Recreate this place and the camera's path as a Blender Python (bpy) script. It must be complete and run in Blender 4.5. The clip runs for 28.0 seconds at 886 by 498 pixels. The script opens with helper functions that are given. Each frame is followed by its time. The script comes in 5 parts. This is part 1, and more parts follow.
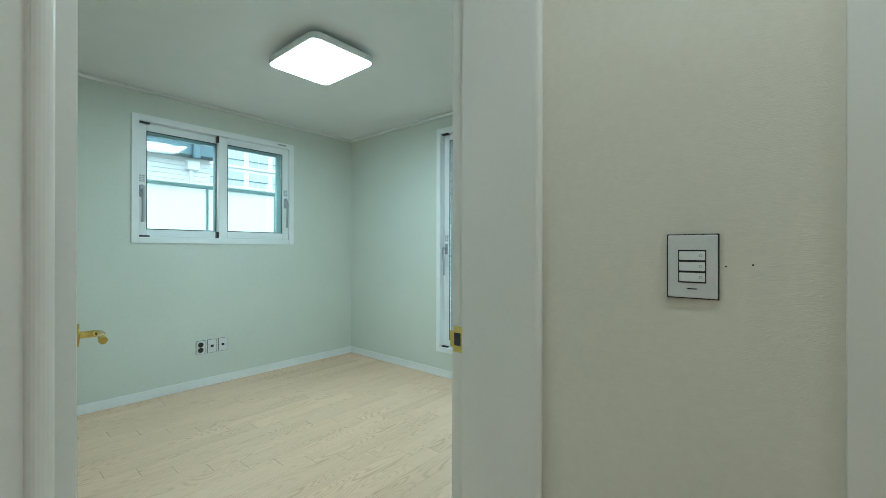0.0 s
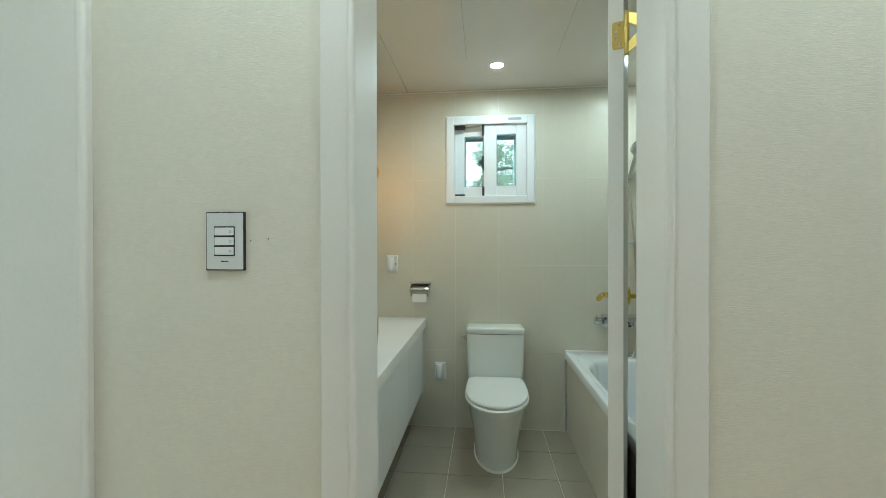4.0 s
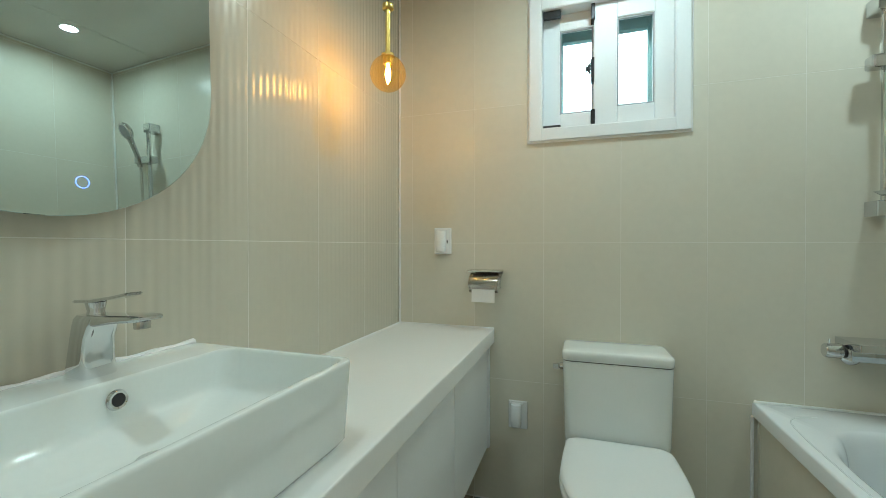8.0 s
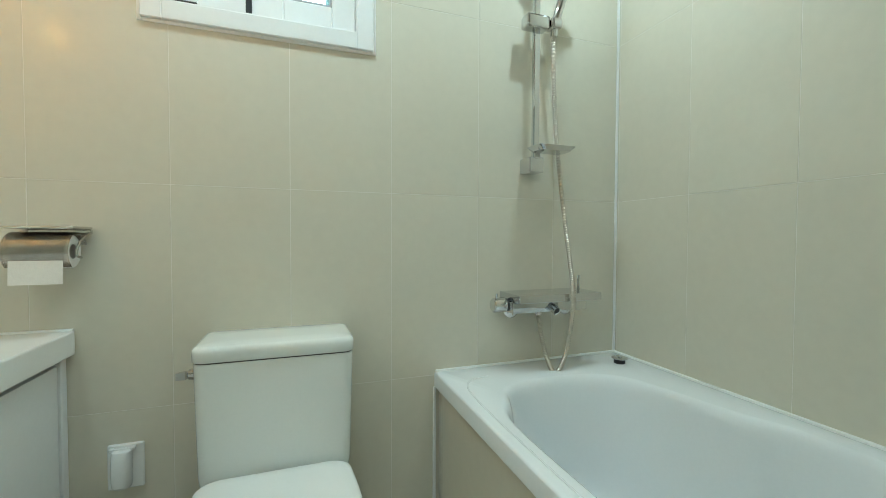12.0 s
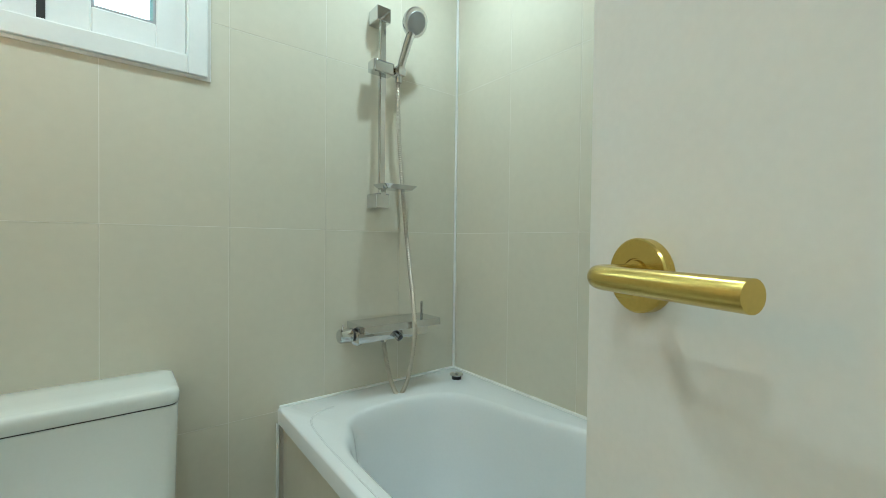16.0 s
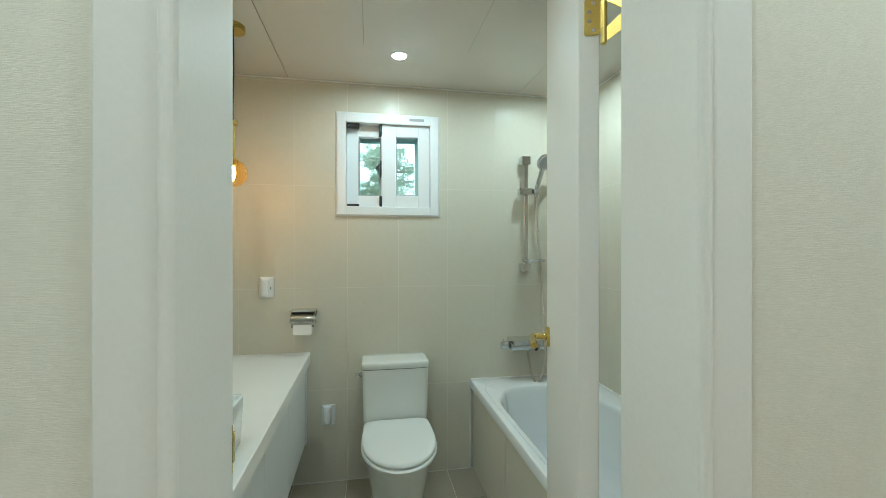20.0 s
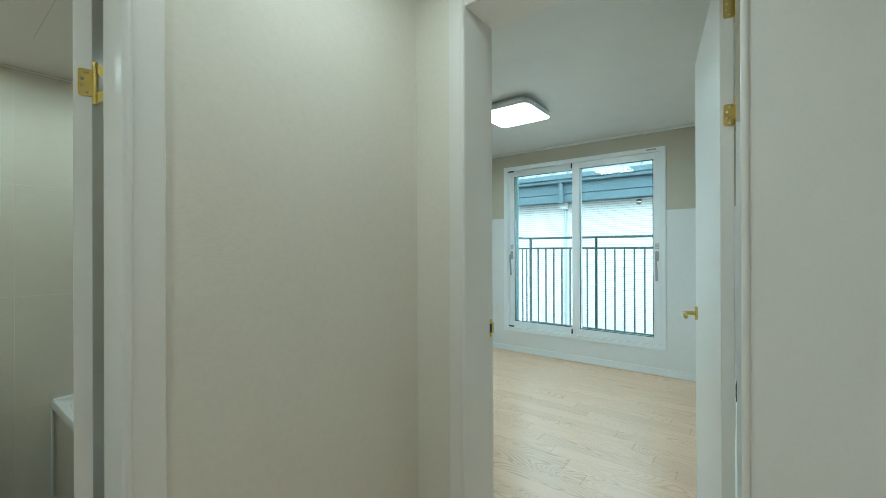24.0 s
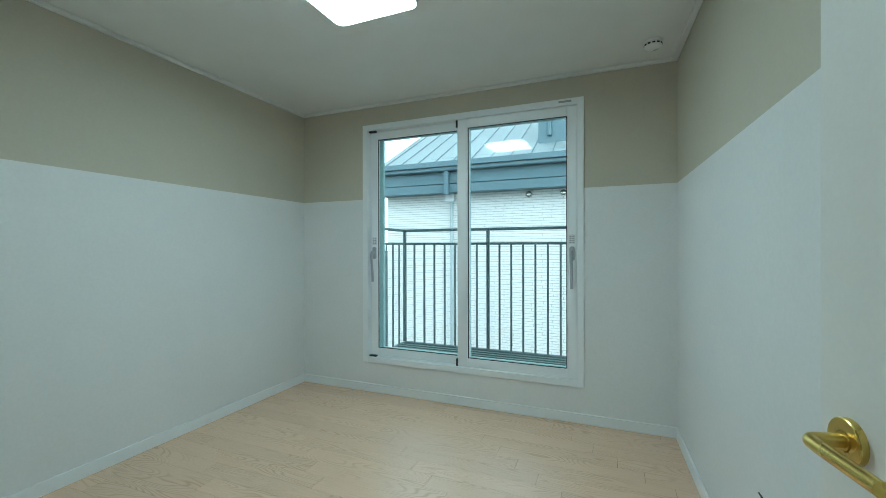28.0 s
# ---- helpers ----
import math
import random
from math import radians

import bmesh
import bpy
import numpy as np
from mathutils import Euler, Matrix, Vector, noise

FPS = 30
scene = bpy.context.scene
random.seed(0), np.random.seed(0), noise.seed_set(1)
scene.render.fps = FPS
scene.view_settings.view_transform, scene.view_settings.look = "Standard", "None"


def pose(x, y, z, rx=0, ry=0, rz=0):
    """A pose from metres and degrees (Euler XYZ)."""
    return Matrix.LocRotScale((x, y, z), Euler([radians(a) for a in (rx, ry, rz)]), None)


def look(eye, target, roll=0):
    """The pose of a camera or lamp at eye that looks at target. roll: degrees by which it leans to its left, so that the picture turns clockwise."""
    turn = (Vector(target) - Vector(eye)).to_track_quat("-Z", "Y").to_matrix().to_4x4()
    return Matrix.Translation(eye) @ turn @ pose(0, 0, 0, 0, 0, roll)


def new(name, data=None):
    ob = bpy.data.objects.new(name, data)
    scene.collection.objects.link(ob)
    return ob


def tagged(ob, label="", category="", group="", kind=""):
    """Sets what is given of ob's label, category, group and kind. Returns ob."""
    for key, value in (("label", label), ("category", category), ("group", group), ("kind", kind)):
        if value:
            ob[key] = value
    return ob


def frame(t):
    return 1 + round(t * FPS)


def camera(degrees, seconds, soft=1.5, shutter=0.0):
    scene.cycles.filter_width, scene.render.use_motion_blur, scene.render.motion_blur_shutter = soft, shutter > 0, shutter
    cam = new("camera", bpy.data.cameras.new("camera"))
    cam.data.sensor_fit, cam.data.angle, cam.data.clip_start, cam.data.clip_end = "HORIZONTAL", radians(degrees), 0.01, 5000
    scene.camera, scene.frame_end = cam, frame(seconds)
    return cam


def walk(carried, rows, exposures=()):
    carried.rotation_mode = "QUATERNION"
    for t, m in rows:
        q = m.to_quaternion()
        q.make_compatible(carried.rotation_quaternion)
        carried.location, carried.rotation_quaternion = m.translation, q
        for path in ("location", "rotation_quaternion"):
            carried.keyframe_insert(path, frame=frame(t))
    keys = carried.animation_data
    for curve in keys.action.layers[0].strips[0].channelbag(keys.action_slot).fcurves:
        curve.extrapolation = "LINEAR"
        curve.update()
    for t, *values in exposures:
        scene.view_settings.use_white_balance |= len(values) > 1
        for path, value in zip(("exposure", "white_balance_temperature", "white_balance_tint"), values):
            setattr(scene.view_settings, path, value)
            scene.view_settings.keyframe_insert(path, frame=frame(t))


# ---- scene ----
cam = camera(94.8, 28.0, soft=0.8)
PATH = [
    (0, (0.497, -1.087, 1.234), (-0.801, 0.434, 1.235), 0.1),
    (0.5, (0.629, -1.151, 1.232), (-0.579, 0.443, 1.229), -0.0),
    (1, (0.7, -1.183, 1.233), (-0.361, 0.513, 1.231), 0.0),
    (1.5, (0.751, -1.177, 1.234), (-0.136, 0.615, 1.232), 0.0),
    (2, (0.806, -1.181, 1.233), (0.105, 0.692, 1.23), -0.0),
    (2.5, (0.854, -1.18, 1.234), (0.338, 0.752, 1.229), -0.0),
    (3, (0.878, -1.17, 1.227), (0.545, 0.802, 1.221), -0.1),
    (3.5, (0.898, -1.118, 1.208), (0.7, 0.872, 1.202), -0.1),
    (5.5, (0.984, -0.427, 1.128), (0.748, 1.559, 1.102), 0.1),
    (6, (0.962, -0.267, 1.113), (0.585, 1.697, 1.088), 0.2),
    (6.5, (0.919, -0.137, 1.096), (0.425, 1.801, 1.081), -0.0),
    (7, (0.883, -0.054, 1.085), (0.298, 1.859, 1.07), 0.1),
    (7.5, (0.874, 0.012, 1.065), (0.243, 1.909, 1.046), 0.1),
    (8, (0.87, 0.092, 1.045), (0.236, 1.989, 1.03), -0.0),
    (8.5, (0.878, 0.173, 1.047), (0.261, 2.075, 1.03), -0.0),
    (9, (0.901, 0.254, 1.038), (0.382, 2.185, 1.024), 0.0),
    (9.5, (0.928, 0.301, 1.033), (0.571, 2.269, 1.014), -0.0),
    (10, (0.935, 0.343, 1.022), (0.797, 2.338, 1.004), 0.1),
    (10.5, (0.974, 0.403, 1.012), (1.037, 2.401, 0.97), -0.0),
    (11, (0.997, 0.462, 0.978), (1.27, 2.443, 0.937), 0.0),
    (11.5, (1.022, 0.532, 0.938), (1.506, 2.472, 0.895), 0.1),
    (12, (1.051, 0.595, 0.917), (1.721, 2.479, 0.861), 0.2),
    (12.5, (1.075, 0.634, 0.908), (1.918, 2.446, 0.834), 0.4),
    (13, (1.093, 0.657, 0.905), (2.085, 2.392, 0.82), 0.7),
    (13.5, (1.101, 0.669, 0.877), (2.217, 2.329, 0.828), 0.7),
    (15.5, (1.093, 0.575, 0.961), (2.337, 2.14, 0.924), 0.6),
    (16, (1.08, 0.501, 1.021), (2.314, 2.074, 0.986), 0.7),
    (16.5, (1.049, 0.415, 1.064), (2.236, 2.024, 1.037), 0.5),
    (17, (1.041, 0.327, 1.122), (2.092, 2.028, 1.083), 0.5),
    (17.5, (1.015, 0.242, 1.171), (1.917, 2.027, 1.125), 0.5),
    (18, (0.985, 0.101, 1.22), (1.723, 1.959, 1.175), 0.3),
    (18.5, (0.975, -0.043, 1.234), (1.543, 1.875, 1.216), 0.1),
    (19, (0.976, -0.224, 1.229), (1.399, 1.730, 1.236), -0.0),
    (19.5, (0.929, -0.428, 1.251), (1.285, 1.540, 1.262), 0.0),
    (20, (0.85, -0.612, 1.29), (1.209, 1.355, 1.289), 0.0),
    (20.5, (0.850, -0.760, 1.307), (1.224, 1.204, 1.303), 0.2),
    (22.5, (0.887, -1.178, 1.302), (1.974, 0.501, 1.314), -0.0),
    (23, (0.917, -1.226, 1.308), (2.194, 0.313, 1.314), -0.1),
    (23.5, (0.951, -1.258, 1.307), (2.393, 0.128, 1.311), -0.2),
    (24, (1.003, -1.254, 1.304), (2.589, -0.036, 1.306), -0.2),
    (24.5, (1.119, -1.197, 1.298), (2.821, -0.146, 1.296), -0.3),
    (25, (1.276, -1.123, 1.279), (3.062, -0.222, 1.274), -0.1),
    (25.5, (1.521, -1.064, 1.268), (3.357, -0.272, 1.26), -0.0),
    (26, (1.788, -1.0, 1.254), (3.64, -0.248, 1.247), -0.1),
    (26.5, (2.043, -0.908, 1.247), (3.897, -0.16, 1.242), -0.0),
    (27, (2.294, -0.834, 1.254), (4.148, -0.084, 1.245), -0.1),
    (27.5, (2.472, -0.764, 1.258), (4.324, -0.01, 1.253), -0.1),
    (28, (2.591, -0.698, 1.267), (4.442, 0.06, 1.263), -0.1),
]
walk(cam, [(t, look(eye, target, roll)) for t, eye, target, roll in PATH],
     [(0, -0.6, 5250, -3), (3.5, -0.07, 5250, -3), (5.5, -0.03, 5250, -3), (8, 0, 5250, -3), (10.5, 0.11, 5250, -3), (13, 0.33, 5250, -3), (17, 0.12, 5250, -3), (19, 0.0, 5250, -3), (20, 0.02, 5250, -3), (23, -0.36, 5250, -3), (25, -0.64, 5250, -3), (28, -1.0, 5250, -3)])

# ---- world and sun: a bright overcast day ----
world = bpy.data.worlds.new("overcast_sky")
scene.world = world
world.use_nodes = True
wn = world.node_tree
sky = wn.nodes.new("ShaderNodeTexSky")
sky.sky_type, sky.sun_disc = "NISHITA", False
sky.sun_elevation, sky.sun_rotation = radians(49), radians(230)
sky.dust_density, sky.air_density = 6.0, 1.4
cloud = wn.nodes.new("ShaderNodeMix")
cloud.data_type = "RGBA"
cloud.inputs["Factor"].default_value = 0.72
cloud.inputs["B"].default_value = (52, 55, 56, 1)
wn.links.new(sky.outputs[0], cloud.inputs["A"])
wn.links.new(cloud.outputs["Result"], wn.nodes["Background"].inputs["Color"])
wn.nodes["Background"].inputs["Strength"].default_value = 0.125
sun = new("sun", bpy.data.lights.new("sun", "SUN"))
sun.data.energy, sun.data.angle, sun.data.color = 3.0, radians(60), (1.0, 0.97, 0.92)
sun.matrix_world = look((-6, -5, 9), (0, 0, 0))

# ---- small tools ----
def link(name, bm, material, parent=None, smooth=0.0):
    me = bpy.data.meshes.new(name)
    bm.to_mesh(me)
    bm.free()
    if material:
        me.materials.append(material)
    if smooth:
        me.polygons.foreach_set("use_smooth", [True] * len(me.polygons))
        me.set_sharp_from_angle(angle=radians(smooth))
    ob = new(name, me)
    if parent:
        ob.parent = parent
    return ob


def part(name, bm, material, parent, label="", smooth=0.0):
    """One mesh under a thing or a part, in the thing's own coordinates."""
    ob = link(name, bm, material, parent, smooth)
    if parent.type == "MESH":
        ob.matrix_parent_inverse = Matrix.Identity(4)
    if label:
        ob["label"] = label
    return ob


def thing(name, m, label, category, group="", kind=""):
    ob = new(name)
    ob.empty_display_size = 0.1
    ob.matrix_world = m
    return tagged(ob, label, category, group, kind)


def box(bm, x0, x1, y0, y1, z0, z1, bevel=0.0, seg=1):
    m = Matrix.Translation(((x0 + x1) / 2, (y0 + y1) / 2, (z0 + z1) / 2)) @ Matrix.Diagonal((abs(x1 - x0), abs(y1 - y0), abs(z1 - z0), 1))
    made = bmesh.ops.create_cube(bm, size=1, matrix=m)
    if bevel:
        edges = list({e for v in made["verts"] for e in v.link_edges})
        bmesh.ops.bevel(bm, geom=edges, offset=bevel, segments=seg, affect="EDGES", profile=0.5)
    return bm


def boxed(*args, bevel=0.0, seg=1):
    return box(bmesh.new(), *args, bevel=bevel, seg=seg)


def ring(bm, x0, x1, z0, z1, w, y0, y1, bevel=0.0, wl=0.0, wr=0.0):
    """A rectangular frame in the xz plane of member width w."""
    wl, wr = wl or w, wr or w
    box(bm, x0, x0 + wl, y0, y1, z0, z1, bevel)
    box(bm, x1 - wr, x1, y0, y1, z0, z1, bevel)
    box(bm, x0 + wl, x1 - wr, y0, y1, z0, z0 + w, bevel)
    box(bm, x0 + wl, x1 - wr, y0, y1, z1 - w, z1, bevel)
    return bm


def turn(bm, profile, n=24, m=Matrix.Identity(4)):
    """A turned body from (radius, height) pairs about the local z."""
    loops = []
    for r, z in profile:
        if r < 1e-5:
            loops.append([bm.verts.new(m @ Vector((0, 0, z)))])
        else:
            loops.append([bm.verts.new(m @ Vector((r * math.cos(2 * math.pi * i / n), r * math.sin(2 * math.pi * i / n), z))) for i in range(n)])
    for a, b in zip(loops, loops[1:]):
        for i in range(n):
            j = (i + 1) % n
            if len(a) == 1 and len(b) > 1:
                bm.faces.new((a[0], b[j], b[i]))
            elif len(b) == 1 and len(a) > 1:
                bm.faces.new((a[i], a[j], b[0]))
            elif len(a) > 1:
                bm.faces.new((a[i], a[j], b[j], b[i]))
    bmesh.ops.recalc_face_normals(bm, faces=bm.faces)
    return bm


def tube(bm, points, r, n=10, caps=True):
    """A round bar or hose along points; r may be a function of the step."""
    pts = [Vector(p) for p in points]
    loops = []
    side = None
    for i, p in enumerate(pts):
        d = (pts[min(i + 1, len(pts) - 1)] - pts[max(i - 1, 0)]).normalized()
        if side is None:
            side = d.orthogonal().normalized()
        side = (side - d * side.dot(d)).normalized()
        up = d.cross(side)
        rr = r(i) if callable(r) else r
        loops.append([bm.verts.new(p + side * rr * math.cos(2 * math.pi * k / n) + up * rr * math.sin(2 * math.pi * k / n)) for k in range(n)])
    for a, b in zip(loops, loops[1:]):
        for k in range(n):
            bm.faces.new((a[k], a[(k + 1) % n], b[(k + 1) % n], b[k]))
    if caps:
        bm.faces.new(loops[0][::-1])
        bm.faces.new(loops[-1])
    bmesh.ops.recalc_face_normals(bm, faces=bm.faces)
    return bm


def bend(points, steps=6):
    """A smooth line (Catmull-Rom) through points."""
    p = [Vector(q) for q in points]
    p = [p[0]] + p + [p[-1]]
    out = []
    for i in range(1, len(p) - 2):
        for k in range(steps):
            t = k / steps
            a, b, c, d = p[i - 1], p[i], p[i + 1], p[i + 2]
            out.append(0.5 * (2 * b + (c - a) * t + (2 * a - 5 * b + 4 * c - d) * t * t + (3 * b - a - 3 * c + d) * t ** 3))
    out.append(p[-2])
    return out


def loft(bm, loops, cap_first=True, cap_last=True):
    vs = [[bm.verts.new(p) for p in l] for l in loops]
    for a, b in zip(vs, vs[1:]):
        n = len(a)
        for i in range(n):
            bm.faces.new((a[i], a[(i + 1) % n], b[(i + 1) % n], b[i]))
    if cap_first:
        bm.faces.new(vs[0][::-1])
    if cap_last:
        bm.faces.new(vs[-1])
    bmesh.ops.recalc_face_normals(bm, faces=bm.faces)
    return bm


def rounded(cx, cy, w, d, r, z, n=6):
    """A rounded rectangle as a loop of points at height z."""
    out = []
    for qx, qy, a0 in ((1, 1, 0), (-1, 1, 90), (-1, -1, 180), (1, -1, 270)):
        for i in range(n + 1):
            a = radians(a0 + 90 * i / n)
            out.append(Vector((cx + qx * (w / 2 - r) + r * math.cos(a), cy + qy * (d / 2 - r) + r * math.sin(a), z)))
    return out


# ---- materials ----
def material(name, colour, rough=0.5, metal=0.0, vary=0.04, scale=6.0, fine=120.0, bump=0.0, bump_scale=200.0, coat=0.0, spec=0.5, rough_vary=0.06, pieces=0.0):
    """A procedural surface: broad and fine variation of tone and gloss, and a fine relief."""
    m = bpy.data.materials.new(name)
    m.use_nodes = True
    nt = m.node_tree
    bs = nt.nodes["Principled BSDF"]
    geo = nt.nodes.new("ShaderNodeNewGeometry")
    big = nt.nodes.new("ShaderNodeTexNoise")
    big.inputs["Scale"].default_value, big.inputs["Detail"].default_value = scale, 4
    small = nt.nodes.new("ShaderNodeTexNoise")
    small.inputs["Scale"].default_value, small.inputs["Detail"].default_value = fine, 3
    for n in (big, small):
        nt.links.new(geo.outputs["Position"], n.inputs["Vector"])
    add = nt.nodes.new("ShaderNodeMath")
    add.operation = "ADD"
    nt.links.new(big.outputs["Fac"], add.inputs[0])
    nt.links.new(small.outputs["Fac"], add.inputs[1])
    last = add.outputs[0]
    if pieces:
        info = nt.nodes.new("ShaderNodeObjectInfo")
        mul = nt.nodes.new("ShaderNodeMath")
        mul.operation = "MULTIPLY_ADD"
        mul.inputs[1].default_value = pieces
        nt.links.new(info.outputs["Random"], mul.inputs[0])
        nt.links.new(last, mul.inputs[2])
        last = mul.outputs[0]
    ramp = nt.nodes.new("ShaderNodeMapRange")
    ramp.inputs["From Min"].default_value, ramp.inputs["From Max"].default_value = 0.6, 1.4 + pieces
    ramp.inputs["To Min"].default_value, ramp.inputs["To Max"].default_value = 1 - vary, 1 + vary
    nt.links.new(last, ramp.inputs["Value"])
    hsv = nt.nodes.new("ShaderNodeHueSaturation")
    hsv.inputs["Color"].default_value = (*colour, 1)
    nt.links.new(ramp.outputs[0], hsv.inputs["Value"])
    nt.links.new(hsv.outputs[0], bs.inputs["Base Color"])
    rr = nt.nodes.new("ShaderNodeMapRange")
    rr.inputs["From Min"].default_value, rr.inputs["From Max"].default_value = 0.3, 0.7
    rr.inputs["To Min"].default_value, rr.inputs["To Max"].default_value = max(rough - rough_vary, 0.0), rough + rough_vary
    nt.links.new(big.outputs["Fac"], rr.inputs["Value"])
    nt.links.new(rr.outputs[0], bs.inputs["Roughness"])
    bs.inputs["Metallic"].default_value = metal
    bs.inputs["Specular IOR Level"].default_value = spec
    bs.inputs["Coat Weight"].default_value = coat
    bs.inputs["Coat Roughness"].default_value = 0.06
    if bump:
        bn = nt.nodes.new("ShaderNodeTexNoise")
        bn.inputs["Scale"].default_value, bn.inputs["Detail"].default_value = bump_scale, 3
        nt.links.new(geo.outputs["Position"], bn.inputs["Vector"])
        bu = nt.nodes.new("ShaderNodeBump")
        bu.inputs["Strength"].default_value, bu.inputs["Distance"].default_value = bump, 0.002
        nt.links.new(bn.outputs["Fac"], bu.inputs["Height"])
        nt.links.new(bu.outputs[0], bs.inputs["Normal"])
    return m


def wallpaper(name, colour, upper=None, line=1.7, ribs=0.5):
    """Vinyl wallpaper with fine, broken horizontal ribs; above the line it may have a second colour."""
    m = material(name, colour, rough=0.62, vary=0.035, scale=2.2, fine=60, rough_vary=0.05, spec=0.3)
    nt = m.node_tree
    bs = nt.nodes["Principled BSDF"]
    geo = next(n for n in nt.nodes if n.type == "NEW_GEOMETRY")
    stretch = nt.nodes.new("ShaderNodeMapping")
    stretch.inputs["Scale"].default_value = (60, 60, 1150)
    nt.links.new(geo.outputs["Position"], stretch.inputs["Vector"])
    no = nt.nodes.new("ShaderNodeTexNoise")
    no.inputs["Scale"].default_value, no.inputs["Detail"].default_value, no.inputs["Distortion"].default_value = 1.0, 2, 0.4
    nt.links.new(stretch.outputs[0], no.inputs["Vector"])
    bu = nt.nodes.new("ShaderNodeBump")
    bu.inputs["Strength"].default_value, bu.inputs["Distance"].default_value = ribs, 0.0014
    nt.links.new(no.outputs["Fac"], bu.inputs["Height"])
    nt.links.new(bu.outputs[0], bs.inputs["Normal"])
    weave = nt.nodes.new("ShaderNodeMapRange")
    weave.inputs["From Min"].default_value, weave.inputs["From Max"].default_value = 0.35, 0.65
    weave.inputs["To Min"].default_value, weave.inputs["To Max"].default_value = 1 - 0.07 * ribs, 1 + 0.04 * ribs
    nt.links.new(no.outputs["Fac"], weave.inputs["Value"])
    tint = nt.nodes.new("ShaderNodeMath")
    tint.operation = "MULTIPLY"
    shade = next(n for n in nt.nodes if n.type == "HUE_SAT").inputs["Value"]
    nt.links.new(shade.links[0].from_socket, tint.inputs[0])
    nt.links.new(weave.outputs[0], tint.inputs[1])
    nt.links.new(tint.outputs[0], shade)
    if upper:
        sep = nt.nodes.new("ShaderNodeSeparateXYZ")
        nt.links.new(geo.outputs["Position"], sep.inputs[0])
        gt = nt.nodes.new("ShaderNodeMath")
        gt.operation = "GREATER_THAN"
        gt.inputs[1].default_value = line
        nt.links.new(sep.outputs["Z"], gt.inputs[0])
        mix = nt.nodes.new("ShaderNodeMix")
        mix.data_type = "RGBA"
        mix.inputs["A"].default_value, mix.inputs["B"].default_value = (*colour, 1), (*upper, 1)
        nt.links.new(gt.outputs[0], mix.inputs["Factor"])
        hsv = next(n for n in nt.nodes if n.type == "HUE_SAT")
        nt.links.new(mix.outputs["Result"], hsv.inputs["Color"])
    return m


